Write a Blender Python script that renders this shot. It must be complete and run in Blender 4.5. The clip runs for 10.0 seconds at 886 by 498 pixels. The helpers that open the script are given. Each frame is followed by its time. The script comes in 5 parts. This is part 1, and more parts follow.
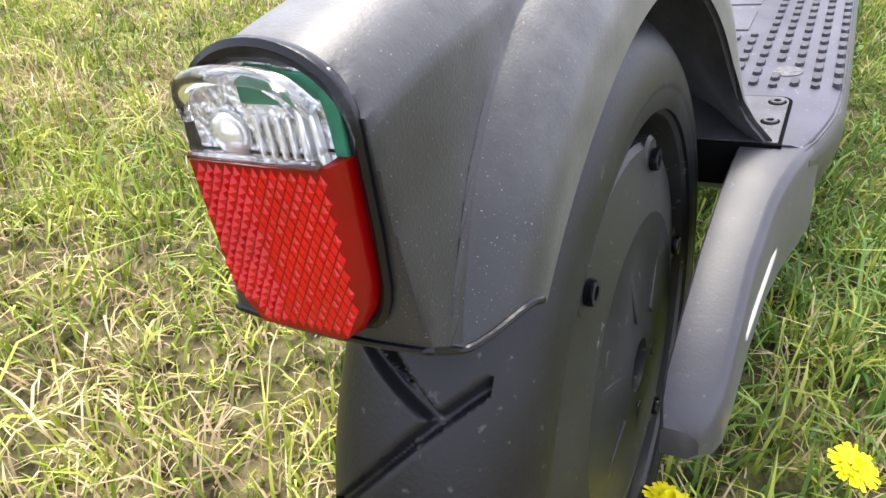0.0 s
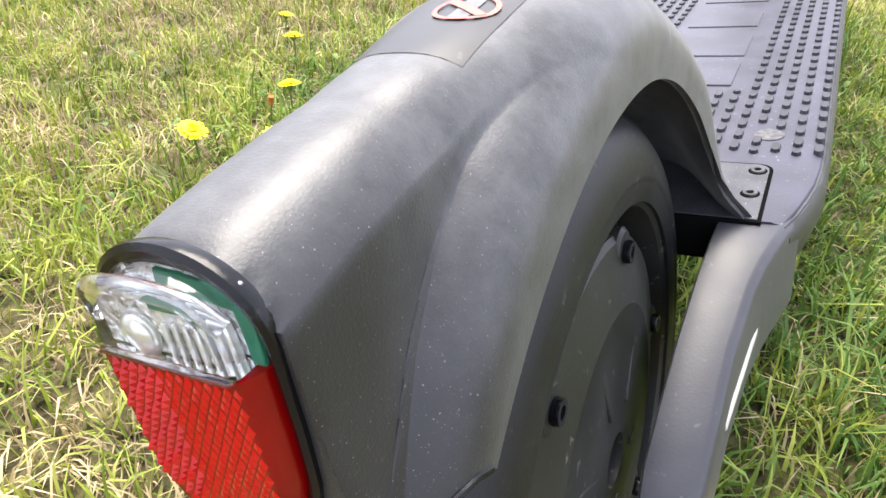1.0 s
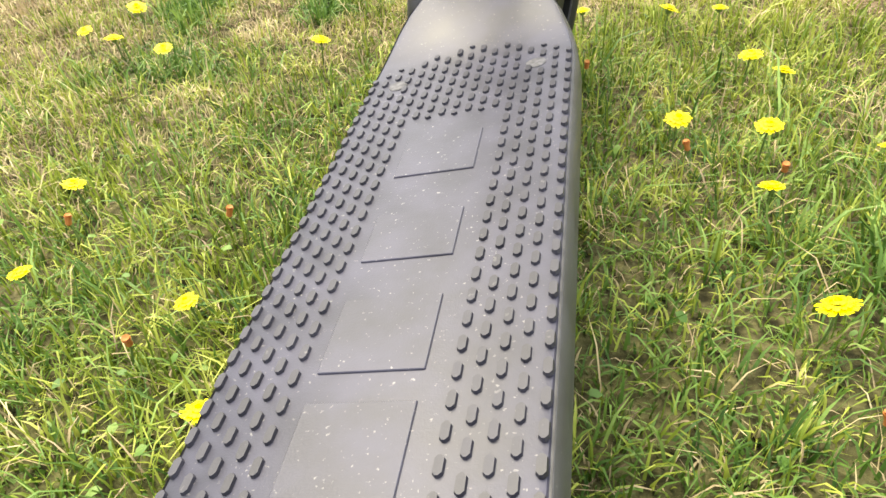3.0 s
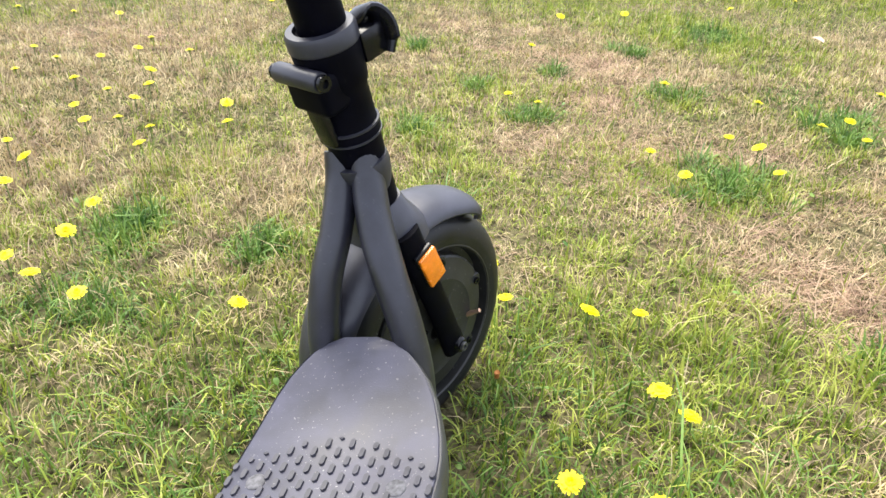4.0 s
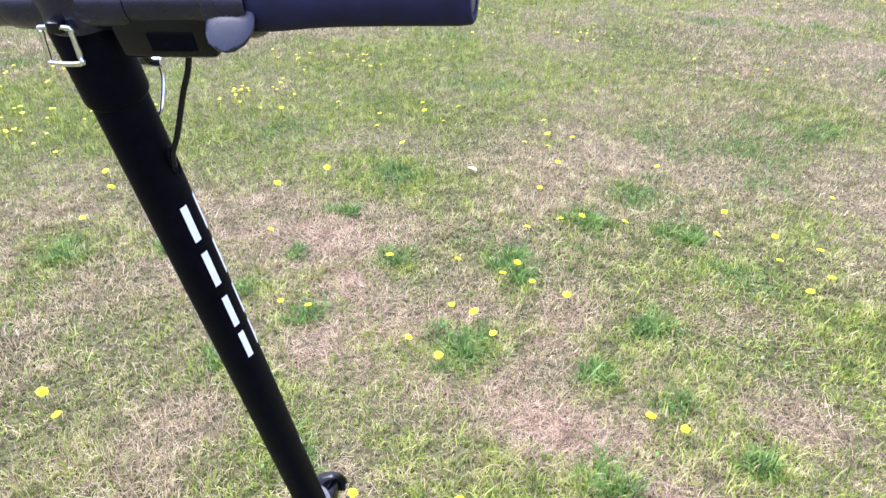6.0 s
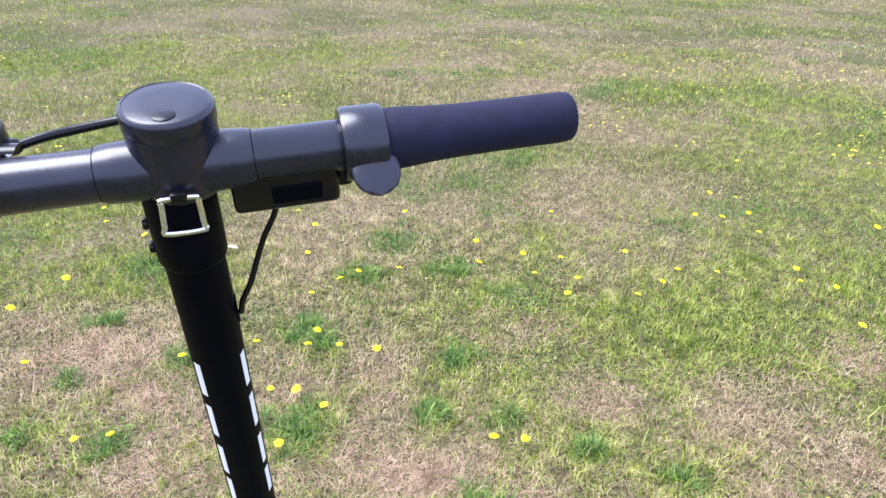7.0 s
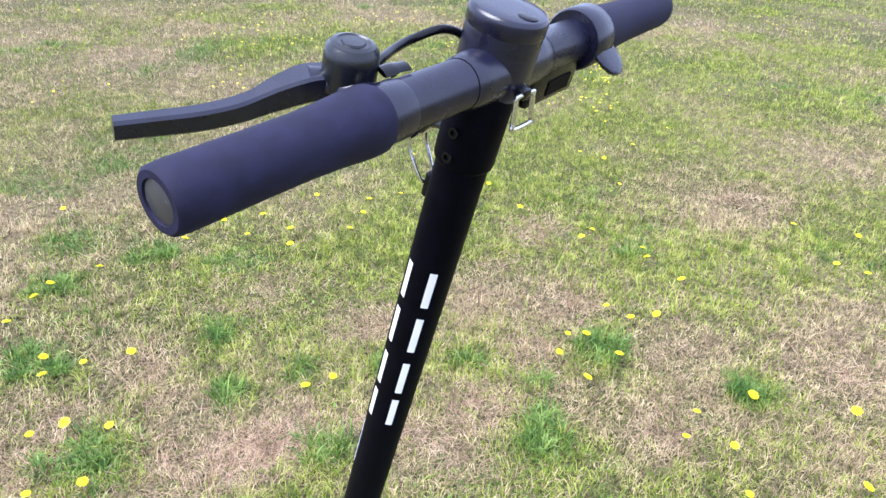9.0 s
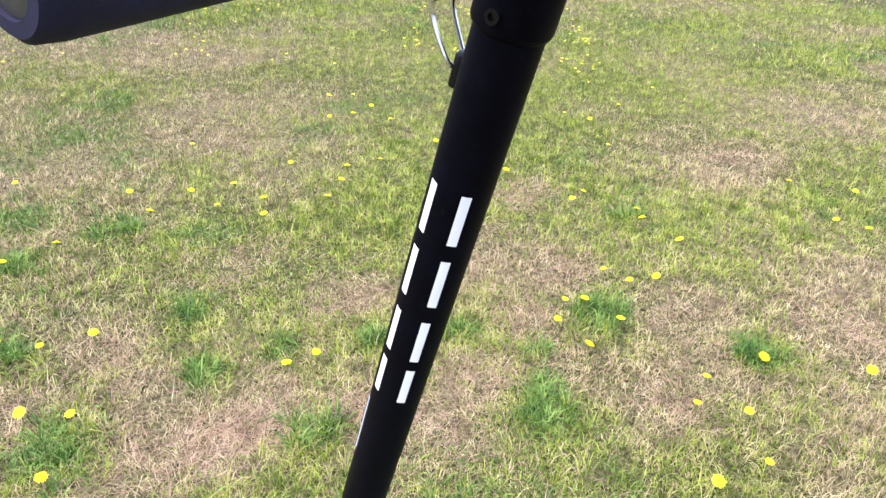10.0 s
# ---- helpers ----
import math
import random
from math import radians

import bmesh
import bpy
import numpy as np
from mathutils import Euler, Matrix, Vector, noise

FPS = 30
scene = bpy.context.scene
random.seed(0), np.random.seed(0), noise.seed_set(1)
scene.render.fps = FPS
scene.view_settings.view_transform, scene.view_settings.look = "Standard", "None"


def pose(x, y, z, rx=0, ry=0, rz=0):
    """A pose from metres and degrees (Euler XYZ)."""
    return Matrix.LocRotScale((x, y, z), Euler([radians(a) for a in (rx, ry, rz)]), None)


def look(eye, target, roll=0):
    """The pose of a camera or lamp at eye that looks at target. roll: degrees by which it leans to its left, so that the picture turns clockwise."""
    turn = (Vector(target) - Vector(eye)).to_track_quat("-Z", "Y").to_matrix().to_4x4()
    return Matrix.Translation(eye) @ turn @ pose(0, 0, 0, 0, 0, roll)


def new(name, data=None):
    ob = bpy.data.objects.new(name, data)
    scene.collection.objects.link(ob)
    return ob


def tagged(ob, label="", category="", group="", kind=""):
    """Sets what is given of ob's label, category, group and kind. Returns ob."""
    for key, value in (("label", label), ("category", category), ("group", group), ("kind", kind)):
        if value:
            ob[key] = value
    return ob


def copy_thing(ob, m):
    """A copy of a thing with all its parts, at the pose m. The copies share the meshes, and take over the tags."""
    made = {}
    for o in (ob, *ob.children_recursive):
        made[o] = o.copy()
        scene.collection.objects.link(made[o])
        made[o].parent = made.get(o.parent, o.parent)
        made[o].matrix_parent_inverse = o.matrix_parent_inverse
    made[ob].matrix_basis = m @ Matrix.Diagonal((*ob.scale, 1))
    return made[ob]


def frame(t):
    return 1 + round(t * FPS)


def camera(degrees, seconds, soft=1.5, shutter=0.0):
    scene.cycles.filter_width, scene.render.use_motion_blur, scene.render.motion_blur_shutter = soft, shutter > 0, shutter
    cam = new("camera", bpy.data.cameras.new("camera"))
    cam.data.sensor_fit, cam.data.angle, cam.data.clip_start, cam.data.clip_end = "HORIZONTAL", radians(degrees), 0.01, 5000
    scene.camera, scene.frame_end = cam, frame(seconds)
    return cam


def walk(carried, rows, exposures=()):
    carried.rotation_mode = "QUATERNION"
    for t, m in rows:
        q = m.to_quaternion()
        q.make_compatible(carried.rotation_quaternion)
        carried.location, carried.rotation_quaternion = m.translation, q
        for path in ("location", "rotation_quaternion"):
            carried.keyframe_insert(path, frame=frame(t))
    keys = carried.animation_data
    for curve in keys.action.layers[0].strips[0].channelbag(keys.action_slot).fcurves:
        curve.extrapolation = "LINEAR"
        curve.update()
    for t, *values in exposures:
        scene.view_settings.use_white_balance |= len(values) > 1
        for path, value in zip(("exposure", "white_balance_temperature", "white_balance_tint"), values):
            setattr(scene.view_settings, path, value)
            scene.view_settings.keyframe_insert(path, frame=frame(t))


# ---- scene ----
cam = camera(64.76, 10.0)
LEAN = pose(0, 0, 0, -0.362, -10.376, 0)
PATH = [
    (0.0, pose(0.0199, -0.1942, 0.3112, 53.674, -1.249, 27.236)),
    (0.5, pose(0.0188, -0.1915, 0.3164, 53.911, -1.269, 27.954)),
    (1.0, pose(0.0184, -0.1705, 0.3296, 54.917, -1.161, 26.821)),
    (1.5, pose(0.0189, -0.0687, 0.3870, 49.956, 5.504, 17.584)),
    (2.0, pose(0.0196, -0.0185, 0.3857, 44.275, 5.635, 13.986)),
    (2.5, pose(0.0350, 0.0564, 0.3857, 46.363, 5.734, 9.740)),
    (2.7, pose(0.0431, 0.0880, 0.3903, 47.446, 5.147, 9.411)),
    (3.8, pose(0.0929, 0.3196, 0.4718, 58.613, 2.329, 9.531)),
    (4.0, pose(0.1140, 0.3243, 0.5664, 58.622, -0.845, 11.115)),
    (4.5, pose(0.1478, 0.3287, 0.8359, 57.634, -1.884, 11.609)),
    (5.0, pose(0.0670, 0.3180, 1.0273, 59.342, -1.400, 8.458)),
    (5.5, pose(-0.0000, 0.2494, 1.1278, 59.334, -1.339, -4.431)),
    (6.0, pose(-0.1079, 0.1855, 1.1976, 59.027, -0.727, -17.935)),
    (6.2, pose(-0.1475, 0.1925, 1.2270, 60.770, -1.163, -22.397)),
    (7.3, pose(-0.4267, 0.3185, 1.2456, 62.581, 0.751, -52.280)),
    (7.5, pose(-0.4757, 0.3231, 1.2435, 60.956, 1.972, -56.145)),
    (8.0, pose(-0.5690, 0.3872, 1.2411, 60.183, -0.468, -64.442)),
    (8.5, pose(-0.6257, 0.5660, 1.2188, 60.863, -1.014, -76.894)),
    (9.0, pose(-0.6334, 0.6397, 1.2140, 61.996, -2.690, -80.977)),
    (9.5, pose(-0.5950, 0.6501, 1.1908, 60.732, -0.665, -81.809)),
    (10.0, pose(-0.5305, 0.6865, 1.1159, 60.146, -2.282, -83.539)),
]
walk(cam, PATH, [(0.0, 2.05, 6800, 11), (1.1, 2.0, 6900, 11), (1.6, 1.85, 7200, 6), (2.7, 1.9, 7800, 4), (3.8, 1.82, 7100, 6), (5.0, 2.01, 5400, 22), (6.2, 1.91, 5500, 22), (7.5, 1.64, 5800, 13), (9.0, 1.74, 5650, 16), (10.0, 1.73, 6000, 15)])

# ---- light ----
world = bpy.data.worlds.new("sky")
scene.world = world
world.use_nodes = True
wn = world.node_tree
sky = wn.nodes.new("ShaderNodeTexSky")
sky.sky_type, sky.sun_disc = "NISHITA", False
sky.sun_elevation, sky.sun_rotation = radians(60), radians(321)
sky.air_density, sky.dust_density, sky.ozone_density = 1.2, 3.5, 1.5
cloud = wn.nodes.new("ShaderNodeMix")      # a thin even veil of cloud over the clear sky
cloud.data_type = "RGBA"
cloud.inputs[0].default_value, cloud.inputs[7].default_value = 0.85, (5.0, 5.45, 6.9, 1)
wn.links.new(sky.outputs[0], cloud.inputs[6])
wn.links.new(cloud.outputs[2], wn.nodes["Background"].inputs[0])
wn.nodes["Background"].inputs[1].default_value = 0.11
sun = new("sun", bpy.data.lights.new("sun", "SUN"))
sun.data.energy, sun.data.angle, sun.data.color = 2.3, radians(42), (1.0, 0.955, 0.88)      # the sun behind thin cloud
sun.matrix_world = look((-0.36, 0.44, 1.0), (0, 0, 0))


# ---- materials ----
def material(name, color, rough=0.5, metal=0.0, spread=0.0, scale=40.0, bump=0.0, bump_scale=400.0, dust=0.0, dust_scale=260.0, coat=0.0, spec=0.5, dust_at=0.66):
    """A surface with broad mottling, fine relief and, where wanted, pale dust specks."""
    m = bpy.data.materials.new(name)
    m.use_nodes = True
    nt = m.node_tree
    n, l = nt.nodes, nt.links
    b = n["Principled BSDF"]
    b.inputs["Roughness"].default_value, b.inputs["Metallic"].default_value = rough, metal
    b.inputs["Coat Weight"].default_value = coat
    b.inputs["Specular IOR Level"].default_value = spec
    co = n.new("ShaderNodeTexCoord")
    big = n.new("ShaderNodeTexNoise")
    big.inputs["Scale"].default_value, big.inputs["Detail"].default_value = scale, 6
    l.new(co.outputs["Object"], big.inputs["Vector"])
    even = n.new("ShaderNodeMapRange")
    even.inputs[1].default_value, even.inputs[2].default_value = 0.33, 0.67
    l.new(big.outputs["Fac"], even.inputs[0])
    mix = n.new("ShaderNodeMix")
    mix.data_type = "RGBA"
    lo = [c * (1 - spread) for c in color]
    hi = [min(1, c * (1 + spread)) for c in color]
    mix.inputs[6].default_value, mix.inputs[7].default_value = (*lo, 1), (*hi, 1)
    l.new(even.outputs[0], mix.inputs[0])
    out = mix.outputs[2]
    rr = n.new("ShaderNodeMapRange")
    rr.inputs[3].default_value, rr.inputs[4].default_value = max(0.02, rough - 0.09), min(1, rough + 0.09)
    l.new(big.outputs["Fac"], rr.inputs[0])
    l.new(rr.outputs[0], b.inputs["Roughness"])
    if dust:
        fine = n.new("ShaderNodeTexNoise")
        fine.inputs["Scale"].default_value, fine.inputs["Detail"].default_value = dust_scale, 3
        l.new(co.outputs["Object"], fine.inputs["Vector"])
        ramp = n.new("ShaderNodeValToRGB")
        ramp.color_ramp.elements[0].position, ramp.color_ramp.elements[1].position = dust_at, dust_at + 0.08
        l.new(fine.outputs["Fac"], ramp.inputs[0])
        mul = n.new("ShaderNodeMath")
        mul.operation = "MULTIPLY"
        mul.inputs[1].default_value = dust
        l.new(ramp.outputs[0], mul.inputs[0])
        mul2 = n.new("ShaderNodeMath")
        mul2.operation = "MULTIPLY"
        l.new(mul.outputs[0], mul2.inputs[0])
        l.new(big.outputs["Fac"], mul2.inputs[1])
        d = n.new("ShaderNodeMix")
        d.data_type = "RGBA"
        d.inputs[7].default_value = (0.42, 0.40, 0.36, 1)
        l.new(mul2.outputs[0], d.inputs[0])
        l.new(out, d.inputs[6])
        out = d.outputs[2]
    l.new(out, b.inputs["Base Color"])
    if bump:
        f2 = n.new("ShaderNodeTexNoise")
        f2.inputs["Scale"].default_value, f2.inputs["Detail"].default_value = bump_scale, 2
        l.new(co.outputs["Object"], f2.inputs["Vector"])
        bp = n.new("ShaderNodeBump")
        bp.inputs["Strength"].default_value, bp.inputs["Distance"].default_value = bump, 0.002
        l.new(f2.outputs["Fac"], bp.inputs["Height"])
        l.new(bp.outputs[0], b.inputs["Normal"])
    return m


FRAME = material("frame_paint", (0.016, 0.016, 0.023), 0.40, 0, 0.25, 60, 0.04, 900, 0.12, spec=0.5)
ARM = material("arm_paint", (0.040, 0.040, 0.047), 0.38, 0, 0.15, 60, 0.04, 900, 0.25)
TUBE = material("tube_paint", (0.0016, 0.0016, 0.0038), 0.5, 0, 0.3, 60, 0.05, 900, 0.02, spec=0.045)
BAR = material("bar_paint", (0.0045, 0.0045, 0.0155), 0.28, 0, 0.3, 60, 0.03, 900, 0.04, spec=0.6)
PLASTIC = material("fender_plastic", (0.0075, 0.0075, 0.0090), 0.42, 0, 0.5, 30, 0.06, 1500, 0.9, 2000, spec=0.5, dust_at=0.675)
DECK = material("deck_rubber", (0.034, 0.033, 0.051), 0.45, 0, 0.35, 30, 0.06, 900, 0.8, 420, spec=0.48)
STUD = material("stud_rubber", (0.030, 0.029, 0.038), 0.48, 0, 0.3, 40, 0.05, 900, 0.3, spec=0.42)
PLATE = material("plate_plastic", (0.038, 0.038, 0.046), 0.5, 0, 0.5, 60, 0.06, 1200, 0.9, 700, spec=0.4, dust_at=0.65)
SIDE = material("deck_side_plastic", (0.045, 0.045, 0.048), 0.42, 0, 0.3, 30, 0.05, 900, 0.4)
TYRE = material("tyre_rubber", (0.009, 0.009, 0.0105), 0.44, 0, 0.35, 35, 0.08, 900, 0.3, spec=0.32)
HUB = material("hub_paint", (0.021, 0.021, 0.020), 0.40, 0, 0.3, 30, 0.05, 900, 0.4, spec=0.28)
BLACK = material("black_plastic", (0.0030, 0.0030, 0.0046), 0.24, 0, 0.2, 50, 0.04, 900, 0.05, spec=0.3)
FOAM = material("grip_foam", (0.0095, 0.009, 0.027), 0.75, 0, 0.3, 90, 0.15, 1800, 0.0, spec=0.25)
HOOK = material("hook_plastic", (0.011, 0.011, 0.014), 0.38, 0, 0.3, 60, 0.06, 900, 0.5, 900, spec=0.5)
STEEL = material("bright_steel", (0.72, 0.72, 0.72), 0.22, 1.0, 0.1, 80)
SCREW = material("screw_steel", (0.085, 0.085, 0.088), 0.5, 0.7, 0.4, 200, 0.2, 900)

def add_lit_film(mat_, z0, z1, y0, y1, color, most):
    """A mottled film of dried dirt, with skylight on a mudguard's crown and forward arch painted in."""
    n, l = mat_.node_tree.nodes, mat_.node_tree.links
    b = n["Principled BSDF"]
    was = b.inputs["Base Color"].links[0].from_socket
    co, cut = n.new("ShaderNodeTexCoord"), n.new("ShaderNodeSeparateXYZ")
    l.new(co.outputs["Object"], cut.inputs[0])
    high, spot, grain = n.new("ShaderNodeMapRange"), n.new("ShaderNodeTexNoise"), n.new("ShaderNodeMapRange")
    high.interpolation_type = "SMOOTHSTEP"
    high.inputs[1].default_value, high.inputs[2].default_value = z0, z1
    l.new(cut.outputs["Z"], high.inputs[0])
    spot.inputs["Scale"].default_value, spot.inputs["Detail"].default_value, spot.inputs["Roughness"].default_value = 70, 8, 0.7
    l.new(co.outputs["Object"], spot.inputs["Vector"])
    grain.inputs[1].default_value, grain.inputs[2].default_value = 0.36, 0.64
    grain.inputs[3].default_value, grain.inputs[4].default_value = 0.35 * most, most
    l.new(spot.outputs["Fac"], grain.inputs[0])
    # the forward arch is paler too, as skylight would make it
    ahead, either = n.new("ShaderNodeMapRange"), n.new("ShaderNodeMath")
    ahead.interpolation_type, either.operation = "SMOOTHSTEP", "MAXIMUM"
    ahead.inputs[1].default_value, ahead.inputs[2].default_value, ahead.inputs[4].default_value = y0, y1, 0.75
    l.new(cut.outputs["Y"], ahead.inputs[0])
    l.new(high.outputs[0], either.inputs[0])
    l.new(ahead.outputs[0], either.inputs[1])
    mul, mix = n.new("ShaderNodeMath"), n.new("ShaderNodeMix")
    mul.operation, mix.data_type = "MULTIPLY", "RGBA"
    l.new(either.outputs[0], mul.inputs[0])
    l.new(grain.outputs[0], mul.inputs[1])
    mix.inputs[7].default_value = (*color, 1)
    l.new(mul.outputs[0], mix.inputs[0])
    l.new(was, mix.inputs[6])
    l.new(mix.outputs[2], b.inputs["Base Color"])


FRONT_PLASTIC = material("front_fender_plastic", (0.030, 0.030, 0.040), 0.42, 0, 0.4, 30, 0.05, 1500, 0.3, 1600, spec=0.5, dust_at=0.68)
# part dirt, part painted skylight; the tail's sides stay dark
add_lit_film(PLASTIC, 0.262, 0.290, -0.112, -0.055, (0.130, 0.130, 0.134), 0.80)
for dusty, amount in ((PLASTIC, 0.14), (DECK, 0.10), (PLATE, 0.12), (ARM, 0.06)):      # fine dust glows at a slant
    bsdf = [n for n in dusty.node_tree.nodes if n.type == "BSDF_PRINCIPLED"][0]
    bsdf.inputs["Sheen Weight"].default_value = amount
    bsdf.inputs["Sheen Roughness"].default_value = 0.45
WHITE = material("white_print", (0.82, 0.82, 0.82), 0.5, 0, 0.03, 60)
GREY = material("label_print", (0.42, 0.47, 0.56), 0.5, 0, 0.1, 60)
STRIP = material("pale_strip", (0.62, 0.60, 0.52), 0.5, 0, 0.1, 60)
GROOVE = material("groove", (0.004, 0.004, 0.004), 0.9, 0, 0.2, 60, spec=0.03)
BOARD = material("circuit_board", (0.02, 0.16, 0.09), 0.45, 0, 0.4, 150)
LEDM = material("led_silver", (0.75, 0.76, 0.74), 0.25, 0.6, 0.1, 200)
FOIL = material("foil_reflector", (0.72, 0.73, 0.74), 0.28, 0.7, 0.25, 320, 1.0, 420)
ORANGE = material("orange_reflector", (0.85, 0.22, 0.015), 0.25, 0, 0.12, 120, 0.4, 700, coat=0.6)
SPOT = material("pale_scuff", (0.085, 0.083, 0.088), 0.7, 0, 0.5, 300, 0.1, 900)
STICKER = material("sticker_film", (0.018, 0.018, 0.020), 0.38, 0, 0.2, 60)
STICKER_W = material("sticker_white", (0.11, 0.11, 0.12), 0.45, 0, 0.3, 200)
STICKER_R = material("sticker_red", (0.62, 0.10, 0.07), 0.4, 0, 0.2, 90)


def clear_material(name, color, rough, transmission, bump=0.0, scale=900.0):
    m = material(name, color, rough, 0, 0.08, 90, bump, scale, coat=0.15)
    b = m.node_tree.nodes["Principled BSDF"]
    b.inputs["Transmission Weight"].default_value = transmission
    b.inputs["IOR"].default_value = 1.45
    return m


CLEAR = clear_material("clear_lens", (0.97, 0.97, 0.97), 0.06, 1.0)
RED = clear_material("red_lens", (0.20, 0.002, 0.002), 0.2, 0.1, 0.0)
RED_DEEP = clear_material("red_prism", (0.52, 0.007, 0.006), 0.12, 0.1, 0.0)
for red in (RED, RED_DEEP):
    red.node_tree.nodes["Principled BSDF"].inputs["Specular IOR Level"].default_value = 0.25


def plant_material(name, stops, rough=0.6, seed_scale=2.0, trans=0.25):
    """Blades and leaves: each island its own colour out of a ramp, shifted in broad patches."""
    m = bpy.data.materials.new(name)
    m.use_nodes = True
    nt = m.node_tree
    n, l = nt.nodes, nt.links
    b = n["Principled BSDF"]
    geo = n.new("ShaderNodeNewGeometry")
    co = n.new("ShaderNodeTexCoord")
    noise_node = n.new("ShaderNodeTexNoise")
    noise_node.inputs["Scale"].default_value, noise_node.inputs["Detail"].default_value = seed_scale, 4
    l.new(co.outputs["Object"], noise_node.inputs["Vector"])
    mr = n.new("ShaderNodeMapRange")
    mr.inputs[1].default_value, mr.inputs[2].default_value = 0.3, 0.7
    mr.inputs[3].default_value, mr.inputs[4].default_value = -0.42, 0.42
    l.new(noise_node.outputs["Fac"], mr.inputs[0])
    add = n.new("ShaderNodeMath")
    add.operation, add.use_clamp = "ADD", True
    single = n.new("ShaderNodeMapRange")
    single.inputs[3].default_value, single.inputs[4].default_value = 0.18, 0.80
    l.new(geo.outputs["Random Per Island"], single.inputs[0])
    l.new(single.outputs[0], add.inputs[0])
    l.new(mr.outputs[0], add.inputs[1])
    ramp = n.new("ShaderNodeValToRGB")
    els = ramp.color_ramp.elements
    while len(els) < len(stops):
        els.new(0.5)
    for e, (p, c) in zip(els, stops):
        e.position, e.color = p, (*c, 1)
    l.new(add.outputs[0], ramp.inputs[0])
    l.new(ramp.outputs[0], b.inputs["Base Color"])
    b.inputs["Roughness"].default_value = rough
    b.inputs["Specular IOR Level"].default_value = 0.3
    if trans:
        t = n.new("ShaderNodeBsdfTranslucent")
        l.new(ramp.outputs[0], t.inputs[0])
        mix = n.new("ShaderNodeMixShader")
        mix.inputs[0].default_value = trans
        l.new(b.outputs[0], mix.inputs[1])
        l.new(t.outputs[0], mix.inputs[2])
        l.new(mix.outputs[0], n["Material Output"].inputs[0])
    return m


GREEN = plant_material("green_blades", [(0.0, (0.060, 0.105, 0.010)), (0.3, (0.165, 0.235, 0.026)), (0.65, (0.315, 0.365, 0.054)), (1.0, (0.47, 0.49, 0.11))], 0.5, 16.0, 0.2)
DRY = plant_material("dry_blades", [(0.0, (0.17, 0.12, 0.075)), (0.3, (0.35, 0.265, 0.155)), (0.65, (0.50, 0.395, 0.21)), (1.0, (0.66, 0.55, 0.32))], 0.55, 16.0, 0.2)
LUSH = plant_material("lush_blades", [(0.0, (0.035, 0.090, 0.014)), (0.5, (0.11, 0.205, 0.034)), (1.0, (0.25, 0.355, 0.08))], 0.5, 20.0, 0.2)
THATCH = plant_material("thatch_straw", [(0.0, (0.13, 0.078, 0.052)), (0.35, (0.37, 0.245, 0.165)), (0.7, (0.53, 0.375, 0.255)), (1.0, (0.65, 0.50, 0.345))], 0.8, 12.0, 0.3)
PETAL = plant_material("yellow_petals", [(0.0, (0.74, 0.60, 0.0)), (0.5, (0.85, 0.76, 0.004)), (1.0, (0.91, 0.85, 0.02))], 0.5, 6.0, 0.2)
STALK = plant_material("flower_stalk", [(0.0, (0.10, 0.17, 0.04)), (1.0, (0.20, 0.26, 0.08))])
BUD = plant_material("flower_bud", [(0.0, (0.42, 0.14, 0.04)), (1.0, (0.62, 0.27, 0.08))])


def ground_material():
    m = bpy.data.materials.new("meadow_ground")
    m.use_nodes = True
    nt = m.node_tree
    n, l = nt.nodes, nt.links
    b = n["Principled BSDF"]
    b.inputs["Roughness"].default_value = 0.9
    b.inputs["Specular IOR Level"].default_value = 0.1
    co = n.new("ShaderNodeTexCoord")

    def tex(s, d=5):
        t = n.new("ShaderNodeTexNoise")
        t.inputs["Scale"].default_value, t.inputs["Detail"].default_value = s, d
        l.new(co.outputs["Object"], t.inputs["Vector"])
        return t
    patch, fine = tex(0.9), tex(60, 4)
    r1 = n.new("ShaderNodeValToRGB")
    for e, (p, c) in zip(r1.color_ramp.elements, [(0.42, (0.115, 0.115, 0.042, 1)), (0.62, (0.215, 0.172, 0.098, 1))]):
        e.position, e.color = p, c
    l.new(patch.outputs["Fac"], r1.inputs[0])
    r2 = n.new("ShaderNodeValToRGB")
    for e, (p, c) in zip(r2.color_ramp.elements, [(0.32, (0.14, 0.14, 0.14, 1)), (0.66, (1.0, 1.0, 1.0, 1))]):
        e.position, e.color = p, c
    l.new(fine.outputs["Fac"], r2.inputs[0])
    mx = n.new("ShaderNodeMix")
    mx.data_type, mx.blend_type = "RGBA", "MULTIPLY"
    mx.inputs[0].default_value = 1.0
    l.new(r1.outputs[0], mx.inputs[6])
    l.new(r2.outputs[0], mx.inputs[7])
    l.new(mx.outputs[2], b.inputs["Base Color"])
    bp = n.new("ShaderNodeBump")
    bp.inputs["Strength"].default_value, bp.inputs["Distance"].default_value = 0.8, 0.02
    l.new(fine.outputs["Fac"], bp.inputs["Height"])
    l.new(bp.outputs[0], b.inputs["Normal"])
    return m


GROUND = ground_material()


# ---- mesh helpers ----
def link_mesh(name, bm, mat, parent=None, label="", smooth=True, sharp=40):
    me = bpy.data.meshes.new(name)
    bmesh.ops.recalc_face_normals(bm, faces=bm.faces)
    if smooth:
        for f in bm.faces:
            f.smooth = True
        lim = radians(sharp)
        for e in bm.edges:
            if len(e.link_faces) == 2 and e.calc_face_angle(0) > lim:
                e.smooth = False
    bm.to_mesh(me)
    bm.free()
    me.materials.append(mat)
    ob = new(name, me)
    if parent:
        ob.parent = parent
    if label:
        tagged(ob, label)
    return ob


